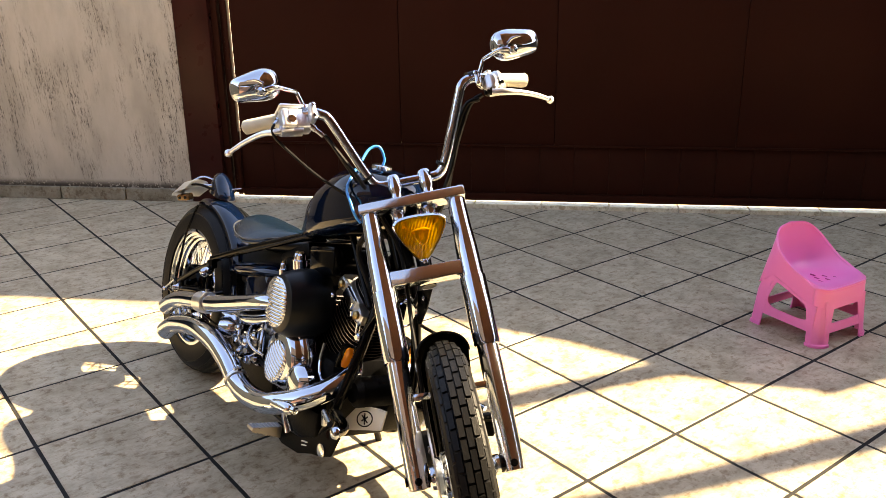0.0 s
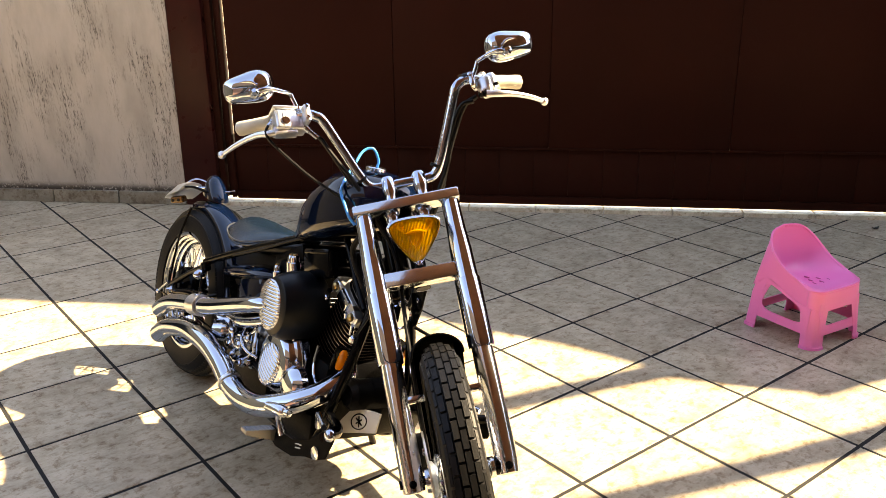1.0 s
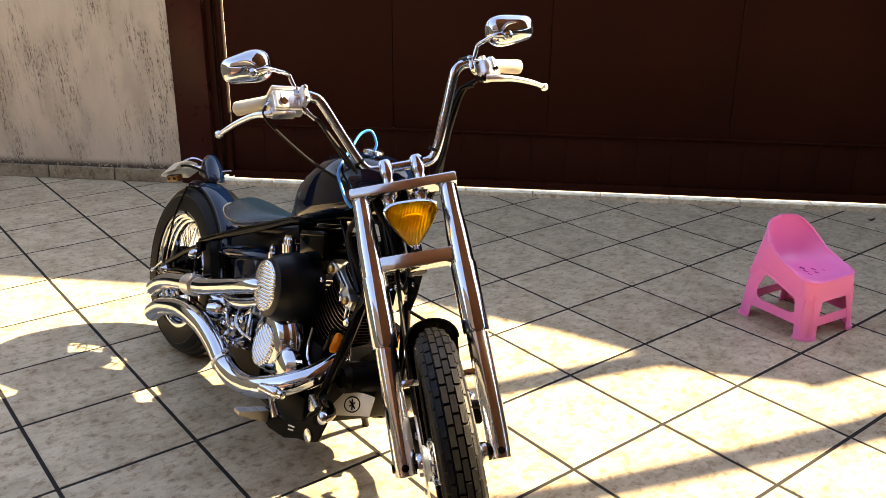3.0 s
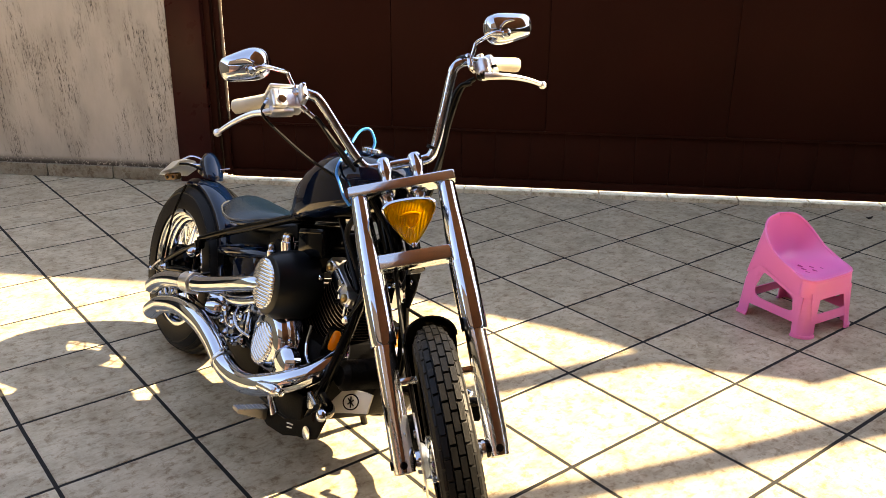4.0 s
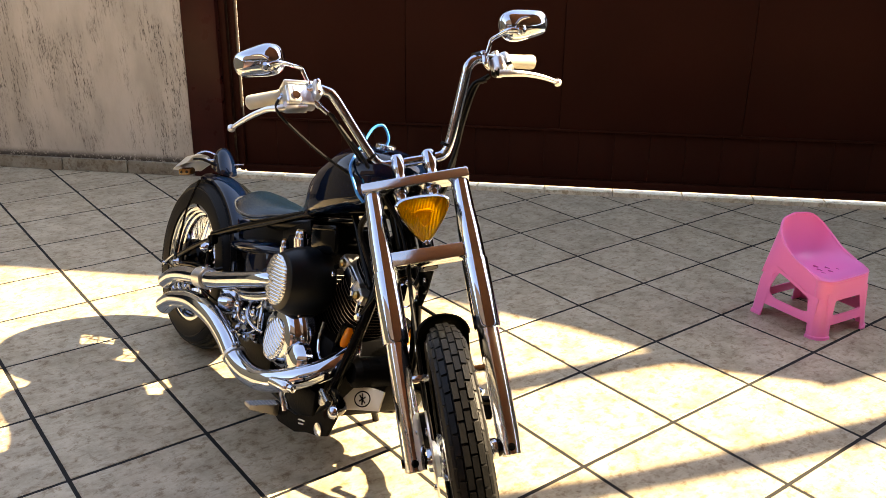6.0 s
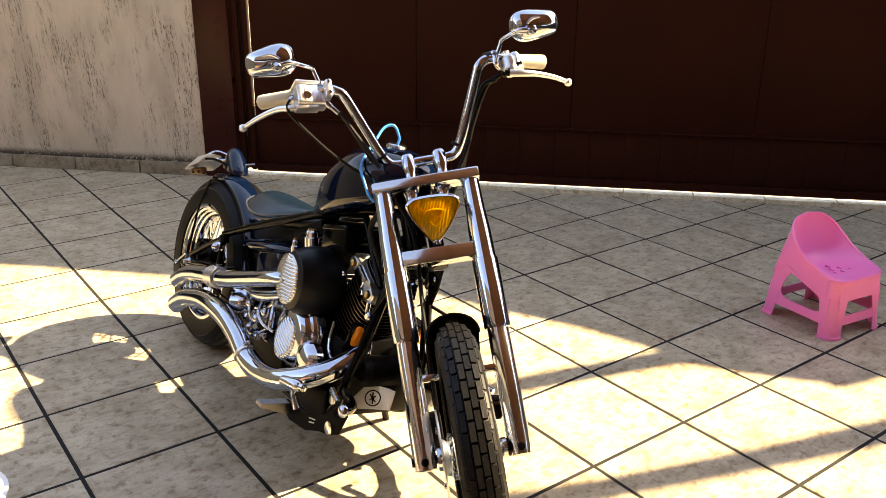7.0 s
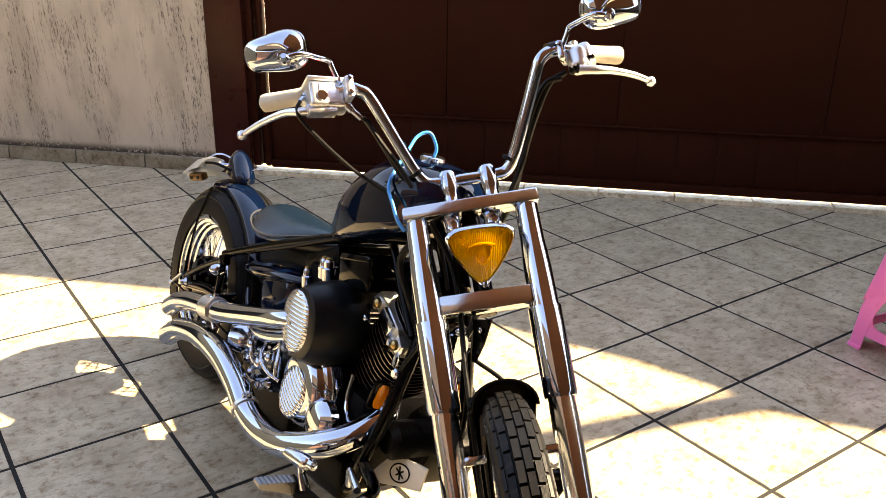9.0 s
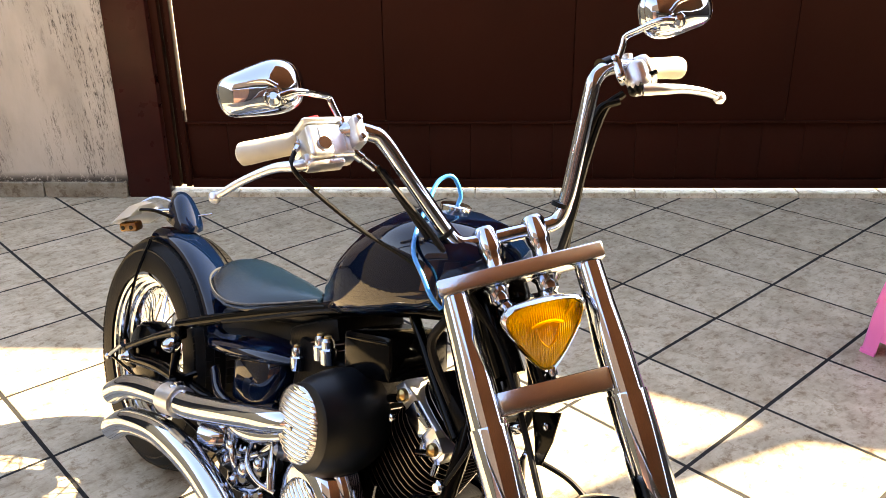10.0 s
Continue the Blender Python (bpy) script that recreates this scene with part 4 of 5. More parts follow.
ribbed_oval("clutch_cover_insert", pose(0.950, -0.206, 0.398, 90), 0.058, 0.076, 12, 0.012, bike, "ribbed chrome clutch cover insert", -28, POLISHED)
bm = bmesh.new()
turned(bm, [(0.02, 0), (0.058, 0.008), (0.060, 0.03), (0.045, 0.05), (0.02, 0.058)], pose(1.065, -0.155, 0.372, 90), 28)
part("water_cover", bm, CHROME, bike, "polished round engine cover")
box_part("cover_spout", (0.052, 0.044, 0.042), pose(1.072, -0.185, 0.362, 0, 30), CAST, bike, "", None, 0.018)
turned_part("starter_motor", [(0.018, 0), (0.034, 0.006), (0.036, 0.10), (0.030, 0.118), (0.015, 0.124)], pose(0.46, -0.145, 0.372, 0, 90) , CHROME, bike, "chrome starter motor")
rng_engine = random.Random(11)
for x, y, z, r, ry, rz in ((0.60, -0.165, 0.405, 0.022, 60, 0), (0.64, -0.170, 0.360, 0.026, 80, 30), (0.69, -0.165, 0.400, 0.020, 40, 10), (0.72, -0.175, 0.345, 0.024, 70, 20), (0.77, -0.170, 0.395, 0.022, 30, 0), (0.79, -0.180, 0.340, 0.020, 90, 0), (0.82, -0.170, 0.455, 0.018, 10, 0), (0.66, -0.160, 0.310, 0.024, 20, 0)):
    turned_part("engine_fitting", [(r * 0.5, -r * 1.6), (r, -r * 1.2), (r, 0), (r * 0.72, r * 0.25), (r * 0.72, r * 1.1), (r * 0.35, r * 1.4)], pose(x, y, z, 90 + rng_engine.uniform(-25, 25), ry - 50, rz), CHROME if rng_engine.random() < 0.65 else CAST, bike, "", None, 14)
tube_part("engine_pipe", [(0.58, -0.15, 0.42), (0.66, -0.19, 0.385), (0.74, -0.185, 0.41), (0.80, -0.17, 0.47)], 0.010, CHROME, bike, "", None, 10)
tube_part("engine_hose", [(0.52, -0.15, 0.36), (0.62, -0.19, 0.34), (0.74, -0.19, 0.36), (0.84, -0.17, 0.33)], 0.009, CABLE, bike, "", None, 10)
turned_part("oil_filter", [(0.02, -0.09), (0.040, -0.086)] + [(0.046 if k % 2 else 0.036, -0.08 + 0.0105 * (k // 2) * 2 / 2 + (0.003 if k % 2 else 0)) for k in range(30)] + [(0.03, 0.085)], pose(1.235, -0.02, 0.405, 90), ENGINE, bike, "black finned oil filter", None, 24)
horn = turned_part("horn", [(0.014, -0.034), (0.034, -0.016), (0.038, 0.0), (0.032, 0.002), (0.022, -0.006), (0.010, -0.004), (0.002, 0.002)], pose(1.290, -0.012, 0.664, 0, 82), BLACK, bike, "black horn")
turned_part("horn_ring", [(0.036, -0.002), (0.0385, 0.003), (0.036, 0.008), (0.033, 0.003)], pose(1.290, -0.012, 0.664, 0, 82), CHROME, horn, "chrome horn ring")
turned_part("horn_cap", [(0.011, -0.016), (0.012, 0.0), (0.009, 0.008), (0.003, 0.010)], pose(1.292, -0.012, 0.703, 0, 60), CHROME, horn)
bm = bmesh.new()
prism(bm, [(1.300, 0.735), (1.362, 0.760), (1.357, 0.700), (1.345, 0.650), (1.332, 0.645), (1.320, 0.690)], 0.006, pose(0, 0.008, 0, 90), 0.002)
bracket = part("horn_bracket", bm, BLACK, bike, "black pressed horn bracket")
turned_part("bracket_bolt", [(0.007, 0), (0.007, 0.004), (0.004, 0.006)], pose(1.340, 0.004, 0.725, 90), CHROME, bracket, "", None, 10)
for s in (1, -1):
    holder = box_part("reflector_base", (0.014, 0.040, 0.080), pose(1.180, 0.116 * s, 0.497, 8 * s, 12, 20 * s), BLACK, bike, "", None, 0.004)
    bm = bmesh.new()
    prism(bm, ellipse(0.0115, 0.033, 24, power=4), 0.008, pose(1.193, 0.116 * s, 0.497, 8 * s, 12, 20 * s) @ pose(0, 0, 0, 90, 0, 90), 0.002)
    part("reflector", bm, AMBER_REFLECTOR, holder, "amber side reflector")

# forward foot controls on both sides
for s in (-1, 1):
    y = 0.285 * s
    side = pose(0, y, 0, 90)
    bm = bmesh.new()
    prism(bm, [(1.155, 0.262), (1.20, 0.250), (1.29, 0.262), (1.36, 0.295), (1.405, 0.305), (1.445, 0.325), (1.470, 0.388), (1.452, 0.408), (1.425, 0.398), (1.36, 0.338), (1.28, 0.306), (1.16, 0.296)], 0.008, side, 0.0015)
    control = part("foot_control_plate", bm, PLATE, bike, "black foot control plate")
    turned_part("control_knob", [(0.018, 0), (0.018, 0.005), (0.014, 0.012), (0.006, 0.016)], pose(1.452, y, 0.395, -90 * s), CHROME, control)
    turned_part("control_bolt", [(0.018, 0), (0.018, 0.008), (0.010, 0.010)], pose(1.405, y, 0.325, -90 * s), POLISHED, control)
    for dx, dz, w in ((-0.004, 0.006, 0.020), (0.002, -0.003, 0.026), (0.012, 0.010, 0.012)):
        box_part("control_slot", (w, 0.004, 0.0035), pose(1.315 + dx, y + 0.0045 * s, 0.302 + dz, 0, -18), SILVER_PAINT, control, bevel=0.001)
    bm = bmesh.new()
    rings = []
    for k in range(17):
        f = k / 16
        h = 0.018 - 0.013 * f + (0.003 if k % 2 else 0)
        z = 0.284 + 0.014 * f
        rings.append([Vector((1.180 + dx, y + s * (0.008 + 0.092 * f), z + dz)) for dx, dz in ((-0.016, -h), (0.016, -h), (0.016, h * 0.8), (-0.016, h * 0.8))])
    grid_faces(bm, rings)
    part("foot_peg", bm, PEG, control, "serrated dark aluminium foot peg", None, 20)
    tube_part("pedal_arm", [(1.200, y + 0.016 * s, 0.362), (1.207, y + 0.010 * s, 0.330), (1.222, y, 0.295)], [0.010, 0.009, 0.012], CHROME, control, "", None, 12)
    bm = bmesh.new()
    turned(bm, [(0.004, -0.052), (0.013, -0.044), (0.017, -0.015), (0.018, 0.015), (0.015, 0.030), (0.011, 0.034), (0.011, 0.048), (0.004, 0.052)], pose(1.210, y + 0.022 * s, 0.366, 0, 82, -12 * s), 20)
    part("pedal", bm, POLISHED, control, "polished foot pedal")
    tube_part("control_bracket", [(1.40, y - 0.012 * s, 0.395), (1.335, y - 0.03 * s, 0.400), (1.315, y - 0.05 * s, 0.355)], 0.009, POLISHED, control, "polished control bracket", None, 10, 0)
    tube_part("control_mount", [(1.43, y, 0.38), (1.36, 0.20 * s, 0.36), (1.22, 0.14 * s, 0.34)], 0.015, BLACK, control, "", None, 10)
bm = bmesh.new()
prism(bm, [(1.150, 0.232), (1.215, 0.262), (1.300, 0.300), (1.372, 0.330), (1.380, 0.392), (1.345, 0.385), (1.300, 0.372), (1.236, 0.345), (1.20, 0.30)], 0.006, pose(-0.028, -0.058, 0, 90), 0.0015)
skid = part("belly_plate", bm, SILVER_PAINT, bike, "silver belly plate under the engine")
bm = bmesh.new()
ring_at = pose(1.260, -0.062, 0.330, 90) @ pose(0, 0, 0, 0, 0, 28)
tube(bm, [ring_at @ Vector((x, y, 0)) for x, y in ellipse(0.040, 0.022, 28) + [(0.040, 0)]], 0.0020, 6, 0)
part("emblem_ring", bm, BLACK, skid)
for a in (0, 60, 120):
    box_part("emblem_bar", (0.034, 0.0045, 0.003), ring_at @ pose(0, 0, 0, 0, 0, a + 15), BLACK, skid, bevel=0.001)
tube_part("side_stand", [(0.98, 0.15, 0.22), (0.93, 0.24, 0.12), (0.90, 0.335, -0.045)], [0.014, 0.012, 0.012], BLACK, bike, "black side stand", None, 12)
box_part("stand_foot", (0.07, 0.045, 0.012), pose(0.90, 0.345, -0.080, -15), BLACK, bike, "", None, 0.004)

# front fender
bm = bmesh.new()
rings = []
for k in range(25):
    a = radians(80 + k * 4.2)
    out = Vector((math.cos(a), 0, math.sin(a)))
    c = Vector(AXLE_F) + out * 0.316
    taper = 1.0 - 0.12 * (abs(k - 12) / 12) ** 2
    arc = [radians(-8 + 196 * i / 16) for i in range(17)]
    ring = [c + Vector((0, 0.079 * taper * math.cos(q), 0)) + out * (0.052 * math.sin(q) - 0.004) for q in arc]
    ring += [c + Vector((0, 0.075 * taper * math.cos(q), 0)) + out * (0.048 * math.sin(q) - 0.004) for q in arc[::-1]]
    rings.append(ring)
grid_faces(bm, rings)
part("front_fender", bm, BLACK, bike, "short glossy black front fender", FORK)
bm = bmesh.new()
tube(bm, [rings[0][i] for i in range(17)], 0.0035, 8, 0)
part("fender_lip", bm, BLACK, bike, "", FORK)

# headlight: a rounded triangle
LAMP = STEER @ pose(0.049, 0.001, -0.118, 0, 0, 7.8) @ Matrix(((0, 0.567, 0.823, 0), (1, 0, 0, 0), (0, 0.823, -0.567, 0), (0, 0, 0, 1)))


def triangle_outline(k=1.0, n=3):
    side = [(0.040, 0.062), (0.066, 0.056), (0.080, 0.040), (0.066, 0.004), (0.038, -0.040), (0.014, -0.072)]
    pts = [Vector((0.0, 0.064))] + [Vector(q) for q in side] + [Vector((0.0, -0.080))] + [Vector((-x, y)) for x, y in side[::-1]]
    for _ in range(n):
        out = []
        for i, q in enumerate(pts):
            nxt = pts[(i + 1) % len(pts)]
            out += [q * 0.75 + nxt * 0.25, q * 0.25 + nxt * 0.75]
        pts = out
    return [(p.x * k * 0.945, p.y * k * 0.915) for p in pts]


bm = bmesh.new()
grid_faces(bm, [[Vector((x, y, z)) for x, y in triangle_outline(k)] for k, z in ((0.25, -0.085), (0.6, -0.075), (0.86, -0.045), (0.98, -0.012), (1.04, 0.0), (1.075, 0.006), (1.065, 0.015), (1.01, 0.0195), (0.945, 0.015), (0.92, 0.006))], True, False)
headlight = part("headlight", bm, CHROME, bike, "triangular headlight in a chrome shell", LAMP)
bm = bmesh.new()
grid_faces(bm, [[Vector((x, y - 0.004 * (1 - k), z)) for x, y in triangle_outline(k)] for k, z in ((0.97, 0.004), (0.85, -0.018), (0.6, -0.036), (0.3, -0.046), (0.05, -0.048))])
part("reflector_bowl", bm, BOWL, headlight, "silver reflector bowl")
bm = bmesh.new()
rows = []
out = triangle_outline(0.945, 4)
n_x = 96
for i in range(n_x + 1):
    x = -0.0662 + 0.1324 * i / n_x
    ys = []
    for (x0, y0), (x1, y1) in zip(out, out[1:] + out[:1]):
        if (x0 - x) * (x1 - x) <= 0 and x0 != x1:
            ys.append(y0 + (y1 - y0) * (x - x0) / (x1 - x0))
    lo, hi = (min(ys), max(ys)) if len(ys) > 1 else (0.03, 0.03)
    row = []
    for k in range(13):
        y = lo + (hi - lo) * k / 12
        rr = (x / 0.07) ** 2 + ((y + 0.0) / 0.075) ** 2
        row.append(Vector((x, y, 0.010 + 0.012 * max(0, 1 - rr) + 0.0020 * abs(math.sin(math.pi * i / 3)) * (0 < k < 12))))
    rows.append(row)
grid_faces(bm, rows, False, False)
part("lens", bm, LENS, headlight, "fluted amber glass lens", None, 60)
bm = bmesh.new()
turned(bm, [(0.008, -0.03), (0.010, -0.010), (0.007, -0.002), (0.002, 0.0)], pose(0, 0.006, 0), 18)
part("bulb", bm, BRASS, headlight)
shield = [(-0.021, 0.016), (-0.011, 0.021), (0.0, 0.0225), (0.011, 0.021), (0.021, 0.016), (0.017, -0.004), (0.009, -0.017), (0.0, -0.025), (-0.009, -0.017), (-0.017, -0.004)]
bm = bmesh.new()
prism(bm, shield, 0.004, pose(0, 0, 0.021), 0.001)
part("lens_boss", bm, LENS, headlight, "shield-shaped amber boss in the lens")
bm = bmesh.new()
tube(bm, [(x, y, 0.0235) for x, y in shield + shield[:1]], 0.0016, 6, 0)
part("boss_rim", bm, LENS, headlight)
bm = bmesh.new()
tube(bm, [(-0.028, 0.017, 0.0235), (-0.012, 0.0235, 0.0245), (0.012, 0.0235, 0.0245), (0.028, 0.017, 0.0235)], 0.0026, 6, 3)
part("boss_brow", bm, LENS, headlight)
for s in (1, -1):
    bm = bmesh.new()
    prism(bm, [(0.027 * s, 0.015), (0.054 * s, 0.040), (0.051 * s, 0.043), (0.025 * s, 0.019)], 0.003, pose(0, 0, 0.0185))
    part("lens_wing", bm, LENS, headlight)
turned_part("lamp_bolt", [(0.006, -0.012), (0.008, -0.008), (0.008, 0.0), (0.004, 0.004)], pose(0.034, 0.0, -0.186), CHROME, bike, "", STEER)
tube_part("lamp_mount", [(0.03, 0, -0.12), (-0.03, 0, -0.10)], 0.012, CHROME, bike, "", STEER, 10, 0)
for s in (1, -1):
    turned_part("clamp_spacer", [(0.014, -0.05), (0.020, -0.044), (0.020, -0.028), (0.026, -0.020)], pose(-0.005, 0.046 * s, 0), CHROME, bike, "", STEER)

# mirrors
for s in (1, -1):
    cx, cy, cz = (0.185, -0.366, 0.362) if s < 0 else (0.160, 0.380, 0.360)
    at = pose(cx, cy, cz, 0, 22, 4 * s)
    bm = bmesh.new()
    outline = []
    for k in range(40):
        a = 2 * math.pi * k / 40
        c, sn = math.cos(a), math.sin(a)
        u = 0.072 * math.copysign(abs(c) ** (0.26 if c > 0 else 0.85), c)
        h = 0.055 * (1 - 0.42 * (u / 0.072 + 1) / 2) * math.copysign(abs(sn) ** 0.86, sn)
        outline.append((u * s, h))
    rings = []
    boss = -0.020 * s
    for k, x in ((0.90, -0.012), (0.985, -0.010), (1.0, -0.004), (0.975, 0.004), (0.93, 0.010), (0.92, 0.010), (0.85, 0.018), (0.72, 0.0255), (0.55, 0.031), (0.36, 0.0345), (0.18, 0.036), (0.03, 0.0365)):
        pull = 1 - k if k < 0.9 else 0.0
        rings.append([at @ Vector((x, boss * pull + u * k * (1.0 if k > 0.5 else 0.8), v * k)) for u, v in outline])
    grid_faces(bm, rings)
    shell = part("mirror", bm, CHROME, bike, "chrome teardrop rear-view mirror", STEER)
    bm = bmesh.new()
    prism(bm, [(u * 0.86, v * 0.86) for u, v in outline], 0.002, at @ pose(-0.0135, 0, 0, 90, 0, 90))
    part("mirror_glass", bm, MIRROR, shell)
    foot = (0.114, -0.246, 0.306) if s < 0 else (0.108, 0.262, 0.304)
    bend = (0.139, -0.259, 0.347) if s < 0 else (0.132, 0.286, 0.344)
    ball = at @ Vector((0.038, -0.020 * s, -0.022))
    tube_part("ridge", [at @ Vector((0.0330, -0.030 * s, -0.004)), at @ Vector((0.034, -0.010 * s, 0.010)), at @ Vector((0.024, 0.034 * s, 0.012)), at @ Vector((0.006, 0.064 * s, 0.008))], [0.0045, 0.004, 0.0035, 0.002], CHROME, shell, "", None, 8, 5)
    turned_part("boss_ring", [(0.016, -0.004), (0.017, 0.002), (0.014, 0.004), (0.008, 0.003)], at @ pose(0.032, -0.020 * s, -0.019, 0, 90), CHROME, shell)
    tube_part("mirror_stem", [foot, Vector(foot).lerp(Vector(bend), 0.7), bend, Vector(bend).lerp(ball, 0.2) + Vector((0.010, 0, 0)), Vector(bend).lerp(ball, 0.6) + Vector((0.022, 0, 0)), ball], 0.0062, CHROME, shell, "", None, 12, 4)
    turned_part("stem_ball", [(0.004, -0.012), (0.011, -0.006), (0.012, 0.002), (0.006, 0.010)], Matrix.Translation(ball) @ pose(0, 0, 0, 0, 90), CHROME, shell)
    turned_part("stem_nut", [(0.011, -0.010), (0.011, 0.006), (0.008, 0.008)], Matrix.Translation(foot), CHROME, shell)

# brake and clutch controls
brake = bmesh.new()
box(brake, (0.050, 0.090, 0.062), pose(0.112, -0.278, 0.271, 0, 0, 25), 0.009, 3)
brake = part("brake_master_cylinder", brake, SATIN, bike, "polished brake master cylinder", STEER)
box_part("reservoir_lid", (0.056, 0.096, 0.012), pose(0.110, -0.279, 0.309, 0, 0, 25), SATIN, brake, "polished reservoir lid", None, 0.006)
for k in (-0.03, 0.03):
    turned_part("lid_screw", [(0.0035, 0), (0.0035, 0.002)], pose(0.110, -0.279, 0.3145, 0, 0, 25) @ pose(0, k, 0), CAST, brake, "", None, 10)
turned_part("sight_rim", [(0.0085, 0.003), (0.0115, 0.003), (0.0120, 0.0), (0.0115, -0.004)], pose(0.1430, -0.284, 0.264, 0, 90, 25), CHROME, brake)
turned_part("sight_glass", [(0.0088, 0), (0.0088, 0.0025)], pose(0.1432, -0.284, 0.264, 0, 90, 25), MATT, brake)
box_part("perch_clamp", (0.046, 0.020, 0.054), pose(0.126, -0.229, 0.276, 0, 0, 25), SATIN, brake, "", None, 0.007)
for dz in (-0.017, 0.017):
    turned_part("clamp_bolt", [(0.0058, 0), (0.0058, 0.005), (0.003, 0.006)], pose(0.148, -0.219, 0.276 + dz, 0, 90, 25), CHROME, brake, "", None, 8)
for k in (-0.022, 0.022):
    box_part("body_rib", (0.003, 0.006, 0.044), pose(0.112, -0.278, 0.272, 0, 0, 25) @ pose(0.0255, k, 0), SATIN, brake, "", None, 0.001)
box_part("lever_bracket", (0.034, 0.064, 0.012), pose(0.118, -0.292, 0.235, 0, 0, 18), SATIN, brake, "", None, 0.004)
turned_part("pivot_bolt", [(0.008, 0), (0.008, 0.004), (0.005, 0.006)], pose(0.126, -0.276, 0.240), CHROME, brake, "", None, 10)
turned_part("cable_nut", [(0.006, 0), (0.0085, 0.002), (0.0085, 0.010), (0.006, 0.012), (0.005, 0.026)], along((0.112, -0.322, 0.288), (0.122, -0.338, 0.268)), CHROME, brake, "", None, 6)
box_part("switch_housing", (0.050, 0.036, 0.056), pose(0.082, -0.318, 0.294, 0, 0, 28), SATIN, brake, "polished switch housing", None, 0.014)
box_part("switch", (0.018, 0.030, 0.014), pose(0.094, -0.296, 0.330), RED, brake, "red kill switch", None, 0.004)
tube_part("brake_lever", [(0.120, -0.292, 0.244), (0.124, -0.335, 0.242), (0.102, -0.378, 0.256), (0.062, -0.436, 0.262), (0.020, -0.490, 0.261)], [0.011, 0.010, 0.0085, 0.0075, 0.0065], SATIN, brake, "polished brake lever", None, 12)
turned_part("lever_ball", [(0.003, -0.012), (0.010, -0.007), (0.012, 0.0), (0.010, 0.007), (0.003, 0.012)], pose(0.019, -0.491, 0.261), SATIN, brake)
box_part("lever_pivot", (0.040, 0.055, 0.022), pose(0.114, -0.302, 0.246, 0, 0, 15), SATIN, brake, "", None, 0.007)
turned_part("hose_fitting", [(0.010, 0), (0.010, 0.02), (0.007, 0.022), (0.007, 0.05)], along((0.112, -0.240, 0.252), (0.085, -0.200, 0.210)), CHROME, brake)

clutch = bmesh.new()
box(clutch, (0.050, 0.046, 0.062), pose(0.098, 0.296, 0.276, 0, 0, -25), 0.016, 3)
clutch = part("clutch_perch", clutch, SATIN, bike, "polished clutch lever perch", STEER)
box_part("switch_housing", (0.048, 0.040, 0.058), pose(0.080, 0.318, 0.292, 0, 0, -28), SATIN, clutch, "", None, 0.012)
box_part("horn_button", (0.014, 0.016, 0.008), pose(0.104, 0.325, 0.276, 0, 10, -28), BLACK, clutch)
turned_part("choke_knob", [(0.010, 0), (0.012, 0.010), (0.006, 0.014)], pose(0.084, 0.296, 0.318), SATIN, clutch)
tube_part("clutch_lever", [(0.116, 0.290, 0.243), (0.120, 0.330, 0.233), (0.104, 0.370, 0.232), (0.072, 0.420, 0.231), (0.034, 0.466, 0.228)], [0.011, 0.010, 0.0085, 0.0075, 0.0065], SATIN, clutch, "polished clutch lever", None, 12)
turned_part("lever_ball", [(0.003, -0.012), (0.010, -0.007), (0.012, 0.0), (0.010, 0.007), (0.003, 0.012)], pose(0.033, 0.467, 0.227), SATIN, clutch)
turned_part("cable_boot", [(0.008, 0), (0.011, 0.004), (0.008, 0.009), (0.012, 0.013), (0.009, 0.019), (0.012, 0.024), (0.009, 0.030)], along((0.116, 0.296, 0.250), (0.088, 0.262, 0.255)), CABLE, clutch)
box_part("perch_clamp", (0.044, 0.018, 0.048), pose(0.112, 0.262, 0.292, 0, 0, -25), POLISHED, clutch, "", None, 0.006)
for dz in (-0.015, 0.015):
    turned_part("clamp_bolt", [(0.0055, 0), (0.0055, 0.005), (0.003, 0.006)], pose(0.132, 0.253, 0.292 + dz, 0, 90, -25), CHROME, clutch, "", None, 8)
box_part("housing_seam", (0.052, 0.0025, 0.056), pose(0.082, 0.300, 0.290, 0, 0, -28), CAST, clutch, "", None, 0.0008)
for s in (1, -1):
    tube_part("bar_collar", [(0.119, 0.228 * s, 0.300 if s > 0 else 0.285), (0.112, 0.248 * s, 0.3065 if s > 0 else 0.289)], 0.0175, BLACK if s > 0 else POLISHED, handlebar, "", None, 16, 0)
    tube_part("cable_tie", [(0.015, 0.107 * s, 0.096), (0.019, 0.111 * s, 0.102)], 0.017, CABLE, handlebar, "", None, 12, 0)

# cables
tube_part("throttle_cable", [(0.090, -0.205, 0.222), (0.062, -0.185, 0.190), (0.020, -0.155, 0.130), (-0.03, -0.11, 0.03), (-0.06, -0.06, -0.10)], 0.0055, CABLE, bike, "black throttle cable", STEER, 8)
tube_part("brake_hose", [(0.085, -0.198, 0.215), (0.075, -0.178, 0.170), (0.030, -0.135, 0.095), (-0.02, -0.095, 0.0), (-0.04, -0.06, -0.14), (-0.01, -0.075, -0.40), (-0.05, -0.085, -0.66)], 0.006, CABLE, bike, "black brake hose", STEER, 8)
tube_part("thin_cable", [(0.120, -0.335, 0.272), (0.128, -0.345, 0.245), (0.115, -0.33, 0.21), (0.06, -0.255, 0.125), (-0.005, -0.175, 0.06), (-0.06, -0.11, -0.02), (-0.09, -0.06, -0.12)], 0.0042, CABLE, bike, "thin black cable", STEER, 8)
